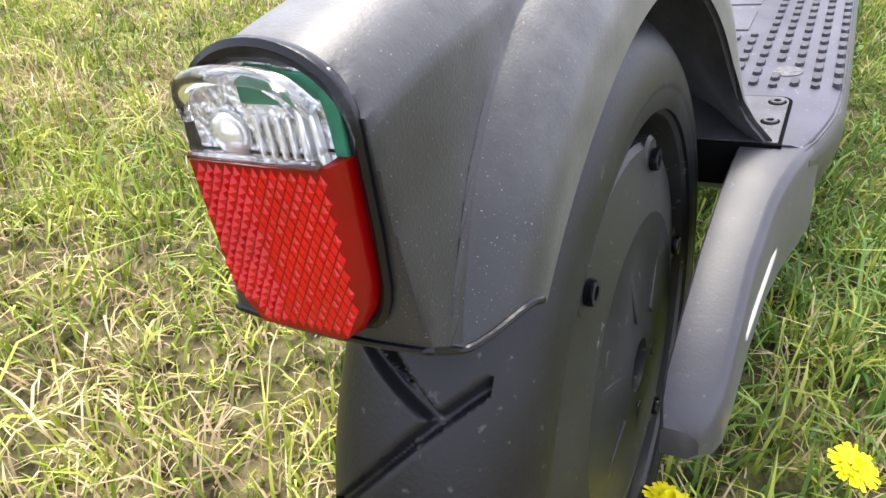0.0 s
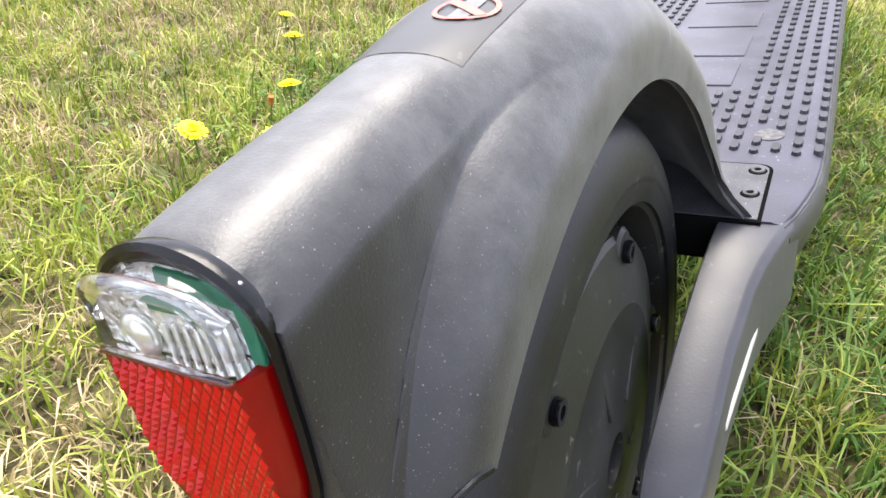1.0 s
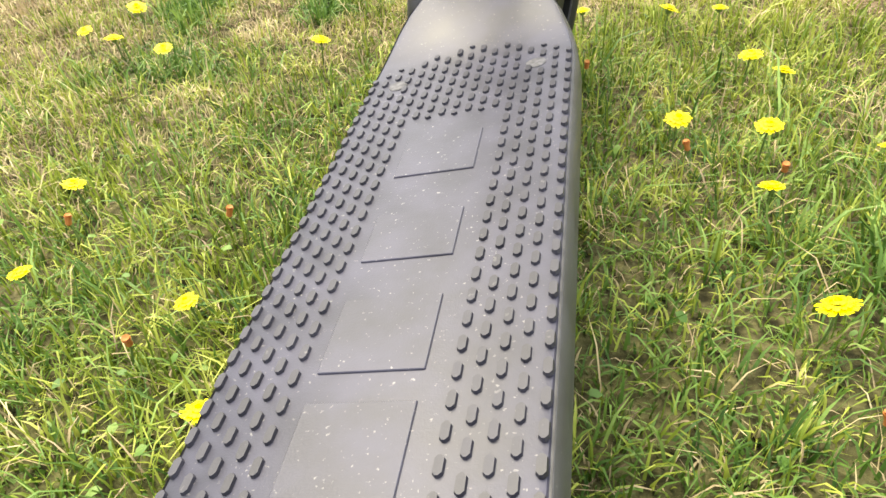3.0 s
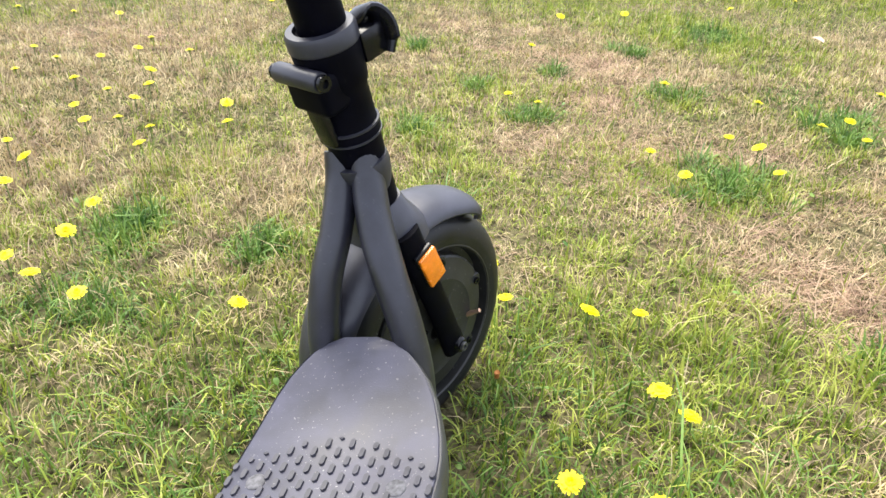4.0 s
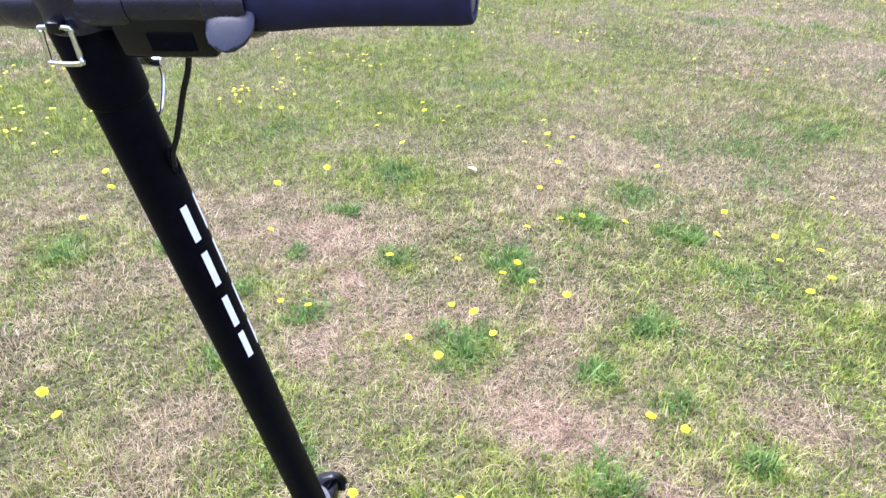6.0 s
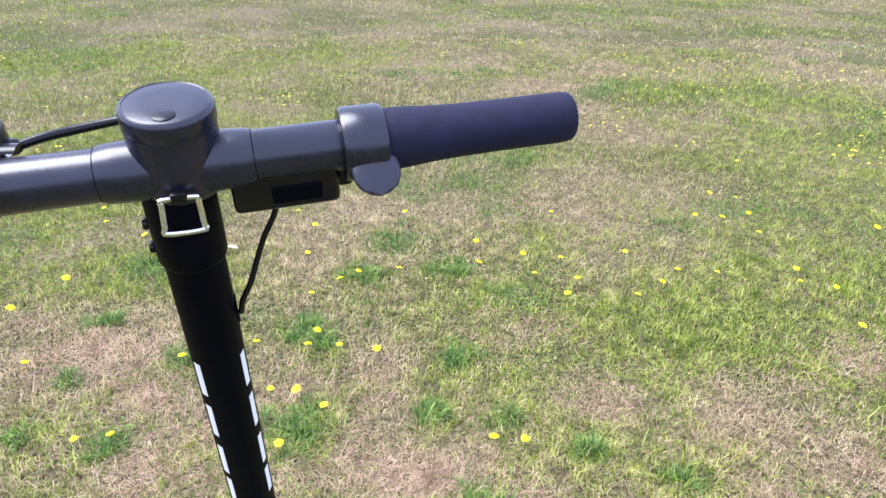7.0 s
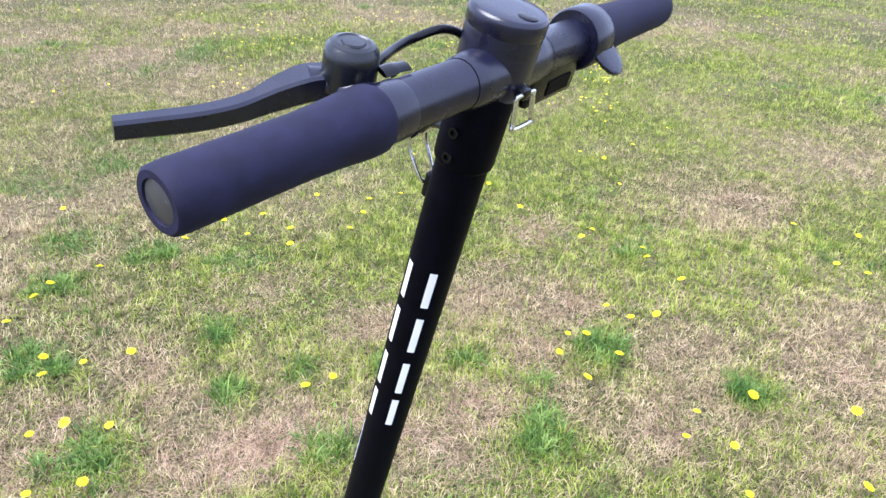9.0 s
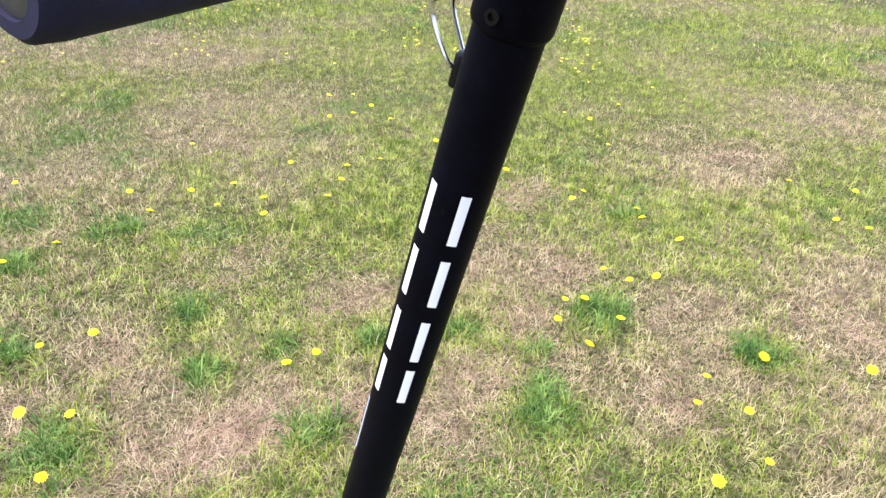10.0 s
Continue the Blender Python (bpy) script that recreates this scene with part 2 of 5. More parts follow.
def part(name, bm, mat, parent, label="", smooth=True, sharp=40):
    return link_mesh(name, bm, mat, parent, label, smooth, sharp)


def loft(bm, rings, closed=True, caps=True):
    """Skins rings of equally many points; closed says whether each ring closes on itself."""
    vs = [[bm.verts.new(p) for p in r] for r in rings]
    k = len(rings[0])
    for a, b in zip(vs, vs[1:]):
        for i in range(k if closed else k - 1):
            j = (i + 1) % k
            bm.faces.new((a[i], a[j], b[j], b[i]))
    if caps and closed:
        bm.faces.new(list(reversed(vs[0])))
        bm.faces.new(vs[-1])
    return bm


def catmull(pts, per=6):
    """A smooth line of points through pts."""
    P = [Vector(p) for p in pts]
    P = [P[0] * 2 - P[1]] + P + [P[-1] * 2 - P[-2]]
    out = []
    for i in range(1, len(P) - 2):
        a, b, c, d = P[i - 1:i + 3]
        for s in range(per):
            t = s / per
            out.append(0.5 * (2 * b + (c - a) * t + (2 * a - 5 * b + 4 * c - d) * t * t + (3 * b - a - 3 * c + d) * t ** 3))
    out.append(P[-2].copy())
    return out


def sweep(pts, radii, seg=16, squash=(1, 1), up=(0, 0, 1), bm=None, caps=True):
    """A tube along pts; radii is one number or one for each point."""
    bm = bm or bmesh.new()
    pts = [Vector(p) for p in pts]
    if not hasattr(radii, "__len__"):
        radii = [radii] * len(pts)
    rings, u = [], Vector(up)
    for i, p in enumerate(pts):
        d = (pts[min(i + 1, len(pts) - 1)] - pts[max(i - 1, 0)]).normalized()
        s = d.cross(u)
        if s.length < 1e-4:
            s = d.cross(Vector((1, 0, 0)))
        s.normalize()
        v = s.cross(d)
        rings.append([p + (s * math.cos(a) * squash[0] + v * math.sin(a) * squash[1]) * radii[i] for a in [2 * math.pi * k / seg for k in range(seg)]])
    return loft(bm, rings, True, caps)


def lathe(profile, seg=48, m=None, bm=None, caps=True):
    """Turns (radius, height) pairs about z, then moves them by m."""
    bm = bm or bmesh.new()
    m = m or Matrix()
    rings = [[m @ Vector((r * math.cos(a), r * math.sin(a), h)) for a in [2 * math.pi * k / seg for k in range(seg)]] for r, h in profile]
    return loft(bm, rings, True, caps)


def box(size, m=None, bevel=0.0, seg=2, bm=None):
    bm2 = bmesh.new()
    bmesh.ops.create_cube(bm2, size=1.0, matrix=Matrix.Diagonal((*size, 1)))
    if bevel:
        bmesh.ops.bevel(bm2, geom=bm2.edges[:], offset=bevel, segments=seg, affect="EDGES", profile=0.5)
    bmesh.ops.transform(bm2, matrix=m or Matrix(), verts=bm2.verts)
    if bm is None:
        return bm2
    return merge(bm, bm2)


def merge(bm, other):
    vs = {v: bm.verts.new(v.co) for v in other.verts}
    for f in other.faces:
        try:
            bm.faces.new([vs[v] for v in f.verts])
        except ValueError:
            pass
    other.free()
    return bm


def moved(bm, m):
    bmesh.ops.transform(bm, matrix=m, verts=bm.verts)
    return bm


def screw_head(m, r=0.004, h=0.0022):
    """A round head with a socket."""
    return lathe([(r * 0.9, 0), (r, h * 0.4), (r * 0.92, h), (r * 0.5, h), (r * 0.46, h * 0.35), (r * 0.05, h * 0.35)], 20, m)


AX_X = Matrix.Rotation(radians(90), 4, "Y")      # turns z onto x


# ---- the scooter: x right, y ahead, z up from the ground under its rear axle ----
scooter = tagged(new("electric_scooter"), "black electric kick scooter leaning over on a lawn", "scooter")
scooter.matrix_world = LEAN
DECK_Z = 0.165


def deck_half(y):
    """Half the width of the deck at y."""
    t = [(0.075, 0.0635), (0.10, 0.068), (0.13, 0.077), (0.16, 0.0825), (0.19, 0.0835), (0.66, 0.0835), (0.68, 0.0815), (0.70, 0.0770), (0.72, 0.0703), (0.737, 0.0610), (0.75, 0.0485), (0.758, 0.0360), (0.763, 0.0185)]
    return float(np.interp(y, [a for a, _ in t], [b for _, b in t]))


def deck_top(y):
    return DECK_Z + (0.042 * ((y - 0.655) / 0.107) ** 2 if y > 0.655 else 0.0)


def deck_rings(ys, inset, lift, depth, foot):
    """Cross-sections of the deck: rounded upper edges, sides that lean in towards the floor pan."""
    rings = []
    for y in ys:
        h, z = deck_half(y) - inset, deck_top(y) + lift
        d = depth(y)
        half = [(0.0, z), (h - 0.006, z), (h - 0.002, z - 0.0012), (h, z - 0.005), (h, z - min(d * 0.4, 0.03)), (h - foot * d, z - d * 0.9), (h - foot * d - 0.006, z - d), (0.0, z - d)]
        rings.append([Vector((x, y, zz)) for x, zz in half] + [Vector((-x, y, zz)) for x, zz in half[-2:0:-1]])
    return rings


body_y = [0.112, 0.13, 0.145, 0.16, 0.19, 0.3, 0.42, 0.54, 0.655, 0.672, 0.69, 0.705, 0.72, 0.735, 0.745, 0.752, 0.758, 0.763]
body_depth = lambda y: float(np.interp(y, [0.11, 0.135, 0.16, 0.20, 0.64, 0.70, 0.735, 0.763], [0.016, 0.026, 0.045, 0.068, 0.068, 0.05, 0.022, 0.01]))
part("deck_body", loft(bmesh.new(), deck_rings(body_y, 0.0, -0.0018, body_depth, 0.16)), SIDE, scooter, "dark grey deck shell with rounded lower sides")

mat_y = [0.112, 0.125, 0.14, 0.155, 0.17, 0.19, 0.3, 0.42, 0.54, 0.655, 0.672, 0.69, 0.705, 0.72, 0.735, 0.745, 0.752, 0.758, 0.762]
mat = part("deck_mat", loft(bmesh.new(), deck_rings(mat_y, 0.0022, 0.0, lambda y: 0.0045, 0.02)), DECK, scooter, "scuffed dark grey rubber deck mat")

# studs: rounded bars in staggered columns round a smooth panel
PITCH, COL = 0.015588, 0.165 / 17


def stud_mesh(bm, x, y, length, width=0.0047, h=0.0018):
    c = 0.0016
    w, l2 = width / 2, length / 2
    outline = [(-w, -l2 + c), (-w + c, -l2), (w - c, -l2), (w, -l2 + c), (w, l2 - c), (w - c, l2), (-w + c, l2), (-w, l2 - c)]
    z = deck_top(y)
    low = [bm.verts.new((x + a, y + b, z - 0.0004)) for a, b in outline]
    top = [bm.verts.new((x + a * 0.82, y + b * 0.92, z + h)) for a, b in outline]
    for i in range(8):
        bm.faces.new((low[i], low[(i + 1) % 8], top[(i + 1) % 8], top[i]))
    bm.faces.new(top)


SCUFFS = [(0.0536, 0.2068), (-0.0572, 0.2071), (0.0535, 0.6425), (-0.0555, 0.6425)]
bm = bmesh.new()
for k in range(17):
    x = (k - 8) * COL
    for i in range(-7, 28):
        rear = 0.27 + PITCH * (i - (0 if k % 2 else 0.5))
        front = rear + 0.0098
        arc = 0.686 - 0.028 * (abs(x) / 0.078) ** 2
        if rear < 0.1815:
            rear = 0.1815
        if front > arc:
            front = arc
        if 5 <= k <= 11:
            if rear < 0.2765 < front:
                front = 0.2745
            if rear < 0.5795 < front:
                rear = 0.5795
            if 0.274 < (rear + front) / 2 < 0.5785:
                continue
        if front - rear < 0.0026 or any((x - a) ** 2 + (((rear + front) / 2) - b) ** 2 < 0.0085 ** 2 for a, b in SCUFFS):
            continue
        stud_mesh(bm, x, (rear + front) / 2, front - rear)
tagged(part("studs", bm, STUD, mat, "rows of short rounded rubber studs", True, 30), kind="stuff")
for a, b in SCUFFS:
    part("screw_cover", lathe([(0.0075, 0), (0.0075, 0.0006), (0.0068, 0.0011), (0.0005, 0.0012)], 24, pose(a, b, DECK_Z - 0.0002)), SPOT, mat, "pale worn round cover")
# moulded plain marks on the smooth panel
for y0, y1 in ((0.284, 0.330), (0.347, 0.395), (0.425, 0.467), (0.507, 0.555)):
    part("moulded_mark", box((0.052, y1 - y0, 0.0020), pose(-0.002, (y0 + y1) / 2, DECK_Z), 0.0004, 1), DECK, mat, "", False)

# rear plate that carries the mudguard, in its groove
def plate(half, y0, y1, r, z0, z1):
    bm = bmesh.new()
    pts = [(half - r + r * math.cos(a), y1 - r + r * math.sin(a)) for a in [math.pi / 2 * i / 5 for i in range(6)]]
    pts = [(half, y0)] + pts
    pts = pts + [(-x, y) for x, y in reversed(pts)]
    loft(bm, [[Vector((x, y, z)) for x, y in pts] for z in (z0, z1)])
    return bm


part("plate_groove", plate(0.0598, 0.1098, 0.1690, 0.007, DECK_Z - 0.02, DECK_Z + 0.0005), GROOVE, scooter)
base = part("fender_plate", plate(0.0581, 0.1114, 0.1672, 0.006, DECK_Z - 0.004, DECK_Z + 0.0010), PLATE, scooter, "dusty plastic plate screwed to the deck")
for x, y in ((0.0532, 0.1596), (0.0526, 0.1350), (-0.0532, 0.1596), (-0.0526, 0.1350)):
    part("screw_recess", lathe([(0.0042, 0), (0.0042, 0.0006), (0.0040, 0.0008), (0.0001, 0.0008)], 24, pose(x, y, DECK_Z + 0.0005)), GROOVE, base)
    part("screw", screw_head(pose(x, y, DECK_Z + 0.0004), 0.0034, 0.0016), SCREW, base, "worn socket screw")

# rear arms beside the wheel
for s in (1, -1):
    rows = [(0.126, 0.0425, 0.0746, 0.1630, 0.114), (0.1115, 0.0425, 0.0711, 0.1640, 0.113), (0.10, 0.0418, 0.0682, 0.1632, 0.112), (0.088, 0.0410, 0.0652, 0.1606, 0.109), (0.075, 0.0400, 0.0628, 0.157, 0.106), (0.045, 0.0385, 0.0600, 0.147, 0.099), (0.018, 0.0375, 0.0590, 0.135, 0.094), (-0.001, 0.0370, 0.0580, 0.126, 0.093), (-0.010, 0.0375, 0.0560, 0.1195, 0.096), (-0.016, 0.0390, 0.0520, 0.113, 0.100)]
    rings = []
    for y, xi, xo, zt, zb in rows:
        b = 0.004
        rings.append([Vector((s * x, y, z)) for x, z in ((xi + 0.001, zt), (xo - b, zt), (xo - 0.0012, zt - 0.0015), (xo, zt - b), (xo, zb + b), (xo - b, zb), (xi, zb), (xi, zt - 0.002))])
    arm = part("rear_arm", loft(bmesh.new(), rings), ARM, scooter, "grey metal arm holding the rear wheel")
    part("reflective_strip", box((0.0016, 0.070, 0.0045), pose(s * 0.0622, 0.068, 0.126, 12, 0, -s * 5), 0.0006, 1), STRIP, arm, "thin pale strip")


# wheels
def tyre_mesh(around, across, fine0, fine1, R=0.126, half=0.0262):
    """A pneumatic tyre about x: slanting grooves across the tread, each with a pair of branches."""
    bm = bmesh.new()
    prof = []
    for i in range(across + 1):
        a = -106 + 212 * i / across
        x = half * math.sin(radians(a)) * (1.0 if abs(a) < 90 else 0.985)
        prof.append((x, R - 0.027 + 0.027 * math.cos(radians(a)), a))
    vs = []
    for j in range(around):
        u = j / around
        t = radians(fine0 + (fine1 - fine0) * u / 0.72 if u < 0.72 else fine1 + (360 - fine1 + fine0) * (u - 0.72) / 0.28)
        deg = math.degrees(t) - 148
        ring = []
        for x, r, a in prof:
            d = 0.0
            e = 0.0099 - x
            for slope, x0, x1, w in ((510, -0.0225, 0.0185, 0.95), (-290, -0.0150, 0.0110, 0.75), (-430, -0.0085, 0.0110, 0.65)):
                if x0 < x < x1:
                    off = (deg - slope * e + 15) % 30 - 15
                    d = max(d, math.exp(-(off / w) ** 4 * 0.9))
            r2 = r - 0.0034 * max(0, d)
            ring.append(bm.verts.new((x, r2 * math.cos(t), r2 * math.sin(t))))
        vs.append(ring)
    for j in range(around):
        a, b = vs[j], vs[(j + 1) % around]
        for i in range(across):
            bm.faces.new((a[i], b[i], b[i + 1], a[i + 1]))
        bm.faces.new((a[across], b[across], b[0], a[0]))
    return bm


# rim lip, rim well and cover of the hub motor
WHEEL_PROFILE = [(0.0945, -0.0245), (0.0915, -0.0255), (0.09, -0.024), (0.0885, -0.011), (0.0805, -0.009), (0.08, -0.0205), (0.078, -0.0222), (0.056, -0.0262), (0.053, -0.025), (0.02, -0.0268), (0.017, -0.0276), (0.01, -0.0276), (0.01, 0.0276), (0.017, 0.0276), (0.02, 0.0268), (0.053, 0.025), (0.056, 0.0262), (0.078, 0.0222), (0.08, 0.0205), (0.0805, 0.009), (0.0885, 0.011), (0.09, 0.024), (0.0915, 0.0255), (0.0945, 0.0245)]


def wheel(name, m, label, fine):
    w = part(name, lathe(WHEEL_PROFILE, 72, AX_X, caps=False), HUB, scooter, label, True, 28)
    w.matrix_local = m
    part("tyre", tyre_mesh(*fine), TYRE, w, "black pneumatic tyre with curved grooves", True, 50)
    for s in (1, -1):
        for k in range(6):
            a = radians(65 + 60 * k)
            mm = pose(s * 0.0195, 0.0742 * math.cos(a), 0.0742 * math.sin(a)) @ (AX_X if s > 0 else AX_X @ pose(0, 0, 0, 180))
            lug = lathe([(0.0085, -0.008), (0.0085, 0.0025), (0.0072, 0.0038), (0.0003, 0.0038)], 20, mm)
            part("lug", lug, HUB, w)
            part("hub_screw", screw_head(mm @ pose(0, 0, 0.0036), 0.0042, 0.003), BLACK, w)
            rib = box((0.0015, 0.004, 0.030), pose(s * 0.0255, 0, 0) @ Matrix.Rotation(a - math.pi / 2 + radians(30), 4, "X") @ pose(0, 0, 0.036, 0, -s * 6, 0), 0.0005, 1)
            part("rib", rib, HUB, w)
    return w


wheel("rear_wheel", pose(0, 0, 0.125), "rear wheel with grooved tyre and hub motor", (640, 110, 95, 215, 0.126, 0.0285))

# rear mudguard: a rounded arch over the wheel, out of which a narrower tail grows for the light
# angle round the axle from ahead, crown radius, half width, radius of the skirt's edge
ARCH = [(12.5, 0.1765, 0.0600, 0.1205), (20, 0.1665, 0.0560, 0.1205), (25, 0.1630, 0.0490, 0.1210), (30, 0.1612, 0.0438, 0.1225), (38, 0.1604, 0.0395, 0.1270), (48, 0.1608, 0.0366, 0.1300), (58, 0.1612, 0.0344, 0.1310), (76, 0.1614, 0.0330, 0.1310), (90, 0.1610, 0.0330, 0.1310), (115, 0.1608, 0.0325, 0.1312), (128, 0.1585, 0.0323, 0.1318), (142, 0.1535, 0.0322, 0.1330)]
TAIL = [(70, 0.1600), (84, 0.1614), (90, 0.1615), (100, 0.1634), (108, 0.1680), (115, 0.1741), (121, 0.1822), (128.2, 0.1940), (145, 0.225)]
TAIL_Y = -0.1197


def arch_at(th):
    return [float(np.interp(th, [r[0] for r in ARCH], [r[k] for r in ARCH])) for k in (1, 2, 3)]


def tail_half(th, hw):
    """The tail's crown narrows smoothly from the wheel arch to the lamp."""
    t = max(0.0, min(1.0, (th - 88) / 28))
    t = t * t * (3 - 2 * t)
    return hw + (0.0181 - hw) * t, t


def fender_r(x, th):
    """Distance of the outer skin from the axle."""
    ro, hw, ri = arch_at(th)
    s = min(1.0, abs(x) / hw)
    r = ro - 0.021 * (1 - math.sqrt(max(0, 1 - s ** 2.3)))
    front = max(0.0, min(1.0, (46 - th) / 20))
    front = front * front * (3 - 2 * front)
    r = r * (1 - front) + (ri + (ro - ri) * (0.5 + 0.5 * math.cos(math.pi * s ** 1.25))) * front
    if th > 70:
        half, t = tail_half(th, hw)
        top = float(np.interp(th, [q[0] for q in TAIL], [q[1] for q in TAIL]))
        drop = 0.021 * (1 - t) + 0.0120 * t
        q = abs(x) / half
        pod = top - drop * ((1 - t) * (1 - math.sqrt(max(0, 1 - q ** 2.2))) + t * q ** 3.0) if q < 1 else top - drop - (abs(x) - half) / 0.0042 * 0.040
        pod = min(pod, abs(TAIL_Y / math.cos(radians(th)))) if th > 110 else pod
        k = 0.0070
        w = max(0.0, 1 - abs(r - pod) / k)
        r = max(r, pod) + 0.25 * k * w * w
    return r, hw, ri


def tail_undercut(x, r, th):
    """The tail's sides draw in below its shoulders."""
    if th < 92:
        return x
    half, t = tail_half(th, arch_at(th)[1])
    top = float(np.interp(th, [q[0] for q in TAIL], [q[1] for q in TAIL]))
    deep = max(0.0, min(1.0, (top - 0.0120 - r) / 0.020))
    near = max(0.0, 1 - abs(abs(x) - half - 0.002) / 0.010) if abs(x) > half - 0.004 else 0.0
    return x - math.copysign(0.0010 * deep * near * t, x)


def fender_point(x, r, th):
    return Vector((x, r * math.cos(radians(th)), 0.125 + r * math.sin(radians(th))))


def fender_ring(u, inset):
    """One row of points across the guard at the share u of its length."""
    pts, m = [], 190
    for i in range(m + 1):
        v = -1 + 2 * i / m
        th = 12.5
        for _ in range(3):
            hw = arch_at(th)[1]
            f = abs(v) ** 2.2
            corner = max(0.0, (abs(v) - 0.68) / 0.32) ** 2
            th = (12.5 + 7.0 * f) * (1 - u) + (140.3 - 0.8 * f - 5.0 * corner) * u
        x = v * (hw - inset)
        r, hw, ri = fender_r(x, th)
        if inset:
            ro = arch_at(th)[0]
            r = min(r, ro) - inset
        if i in (0, m):
            side = [fender_point(x, r + (ri - r) * k / 3, th + (0 if u < 0.97 else 0)) for k in (0, 1, 2, 3)]
            pts += side[::-1] if i == 0 else side
        else:
            pts.append(fender_point(tail_undercut(x, r, th) if not inset else x, r, th))
    return pts


bm = bmesh.new()
share = [i / 150 for i in range(151)]
vo = [[bm.verts.new(p) for p in fender_ring(u, 0.0)] for u in share]
vi = [[bm.verts.new(p) for p in fender_ring(u, 0.0026)] for u in share[::3] + [1.0]]
for g in (vo, vi):
    for a, b in zip(g, g[1:]):
        for i in range(len(a) - 1):
            bm.faces.new((a[i], a[i + 1], b[i + 1], b[i]))
for k in (0, -1):
    for i in range(len(vo[0]) - 1):
        bm.faces.new((vo[k][i], vo[k][i + 1], vi[k][i + 1], vi[k][i]))
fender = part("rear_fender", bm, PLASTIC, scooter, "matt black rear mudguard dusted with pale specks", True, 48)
lip = fender_ring(1.0, 0.0)
part("fender_lip", sweep(lip[3:-3:2], 0.0008, 8), BLACK, fender, "rolled lower edge")

# catch on top: an eight-sided post with a wedge head that leans ahead, and a prong at its foot
d = Vector((0.16, 0.30, 0.94)).normalized()
hb = Vector((-0.0008, 0.0515, 0.2745))
beak = Vector((0.78, 0.63, 0.0))
ez = d
ex = (beak - ez * beak.dot(ez)).normalized()
ey = ez.cross(ex)


def hook_ring(h, back, front, half):
    """A chamfered outline across the post; a long front narrows to the beak."""
    w = half * (0.95 if front < 0.009 else 0.55)
    pts = [(front, 0.42 * w), (front * 0.62, w if front < 0.009 else 0.8 * half), (-back * 0.4, half), (-back, 0.45 * half), (-back, -0.45 * half), (-back * 0.4, -half), (front * 0.62, -w if front < 0.009 else -0.8 * half), (front, -0.42 * w)]
    return [hb + ex * x * 0.78 + ey * y * 0.76 + ez * h * 1.07 for x, y in pts]


bm = loft(bmesh.new(), [hook_ring(*r) for r in ((-0.005, 0.0096, 0.0096, 0.0098), (0.0, 0.0080, 0.0080, 0.0080), (0.0155, 0.0075, 0.0075, 0.0077), (0.0180, 0.0076, 0.0089, 0.0078), (0.0205, 0.0078, 0.0136, 0.0079), (0.0242, 0.0078, 0.0138, 0.0079), (0.0264, 0.0062, 0.0114, 0.0064))])
bmesh.ops.bevel(bm, geom=bm.edges[:], offset=0.0006, segments=1, affect="EDGES")
catch = part("hook", bm, HOOK, scooter, "black plastic locking hook", True, 18)
part("hook_prong", sweep(catmull([(0.003, 0.054, 0.2765), (0.007, 0.0575, 0.2762), (0.0110, 0.0605, 0.2762), (0.0135, 0.0625, 0.2805)], 4), [0.0050] * 5 + [0.0046, 0.0044, 0.0042, 0.0038, 0.0032, 0.0026, 0.0020, 0.0012], 10, (1.1, 0.9)), BLACK, catch)

# warning sticker on the crown
def on_fender(x, th, up=0.0008):
    return fender_point(x, fender_r(x, th)[0] + up, th)


def film_patch(x0, x1, t0, t1, mat_, up, parent, name, label=""):
    bm = bmesh.new()
    loft(bm, [[on_fender(x0 + (x1 - x0) * i / 8, t0 + (t1 - t0) * j / 8, up) for i in range(9)] for j in range(9)], False, False)
    return part(name, bm, mat_, parent, label)


stick = film_patch(-0.0150, 0.0135, 89.5, 108, STICKER, 0.0002, scooter, "warning_sticker", "clear film sticker with a red ring")
film_patch(-0.0105, 0.0090, 90.4, 93.0, STICKER_W, 0.0004, stick, "caption_bar")
bm = bmesh.new()
ringpts = []
for i in range(33):
    a = 2 * math.pi * i / 32
    ringpts.append([on_fender(0.003 + r * math.cos(a), 98.9 + math.degrees(r * math.sin(a) / 0.166), 0.0006) for r in (0.0068, 0.0081)])
loft(bm, ringpts, False, False)
part("red_ring", bm, STICKER_R, stick)
bm = bmesh.new()
loft(bm, [[on_fender(0.003 + u * 0.0056 + w_, 98.9 + math.degrees((u * 0.0044 - w_) / 0.166), 0.0007) for w_ in (-0.0009, 0.0009)] for u in (-1, -0.5, 0, 0.5, 1)], False, False)
part("red_bar", bm, STICKER_R, stick)
film_patch(0.0008, 0.0058, 96.6, 101.4, STICKER_W, 0.0004, stick, "pale_mark")

# tail light
def shield(half, z0, z1, n=20):
    """Outline of the lamp: square at the sides, round at the top, narrowed and clipped at the foot."""
    pts = []
    for i in range(n + 1):
        a = math.pi * i / n
        pts.append((half * math.cos(a), z1 - half * 0.85 + half * 0.85 * math.sin(a) ** 0.9))
    side = [(half * (0.60 + 0.38 * math.sin(a)), z0 + 0.0130 * (1 - math.cos(a))) for a in [math.pi / 2 * k / 6 for k in range(7)]]
    side.append((half, z0 + 0.020))
    pts += [(-x, z) for x, z in reversed(side)] + side
    return pts


def lamp_body(half, z0, z1, y0, y1, bev):
    bm = bmesh.new()
    a, b = shield(half, z0, z1), shield(half - bev, z0 + bev, z1 - bev)
    loft(bm, [[Vector((x, y0, z)) for x, z in a], [Vector((x, y1 + bev, z)) for x, z in a], [Vector((x, y1, z)) for x, z in b]])
    return bm


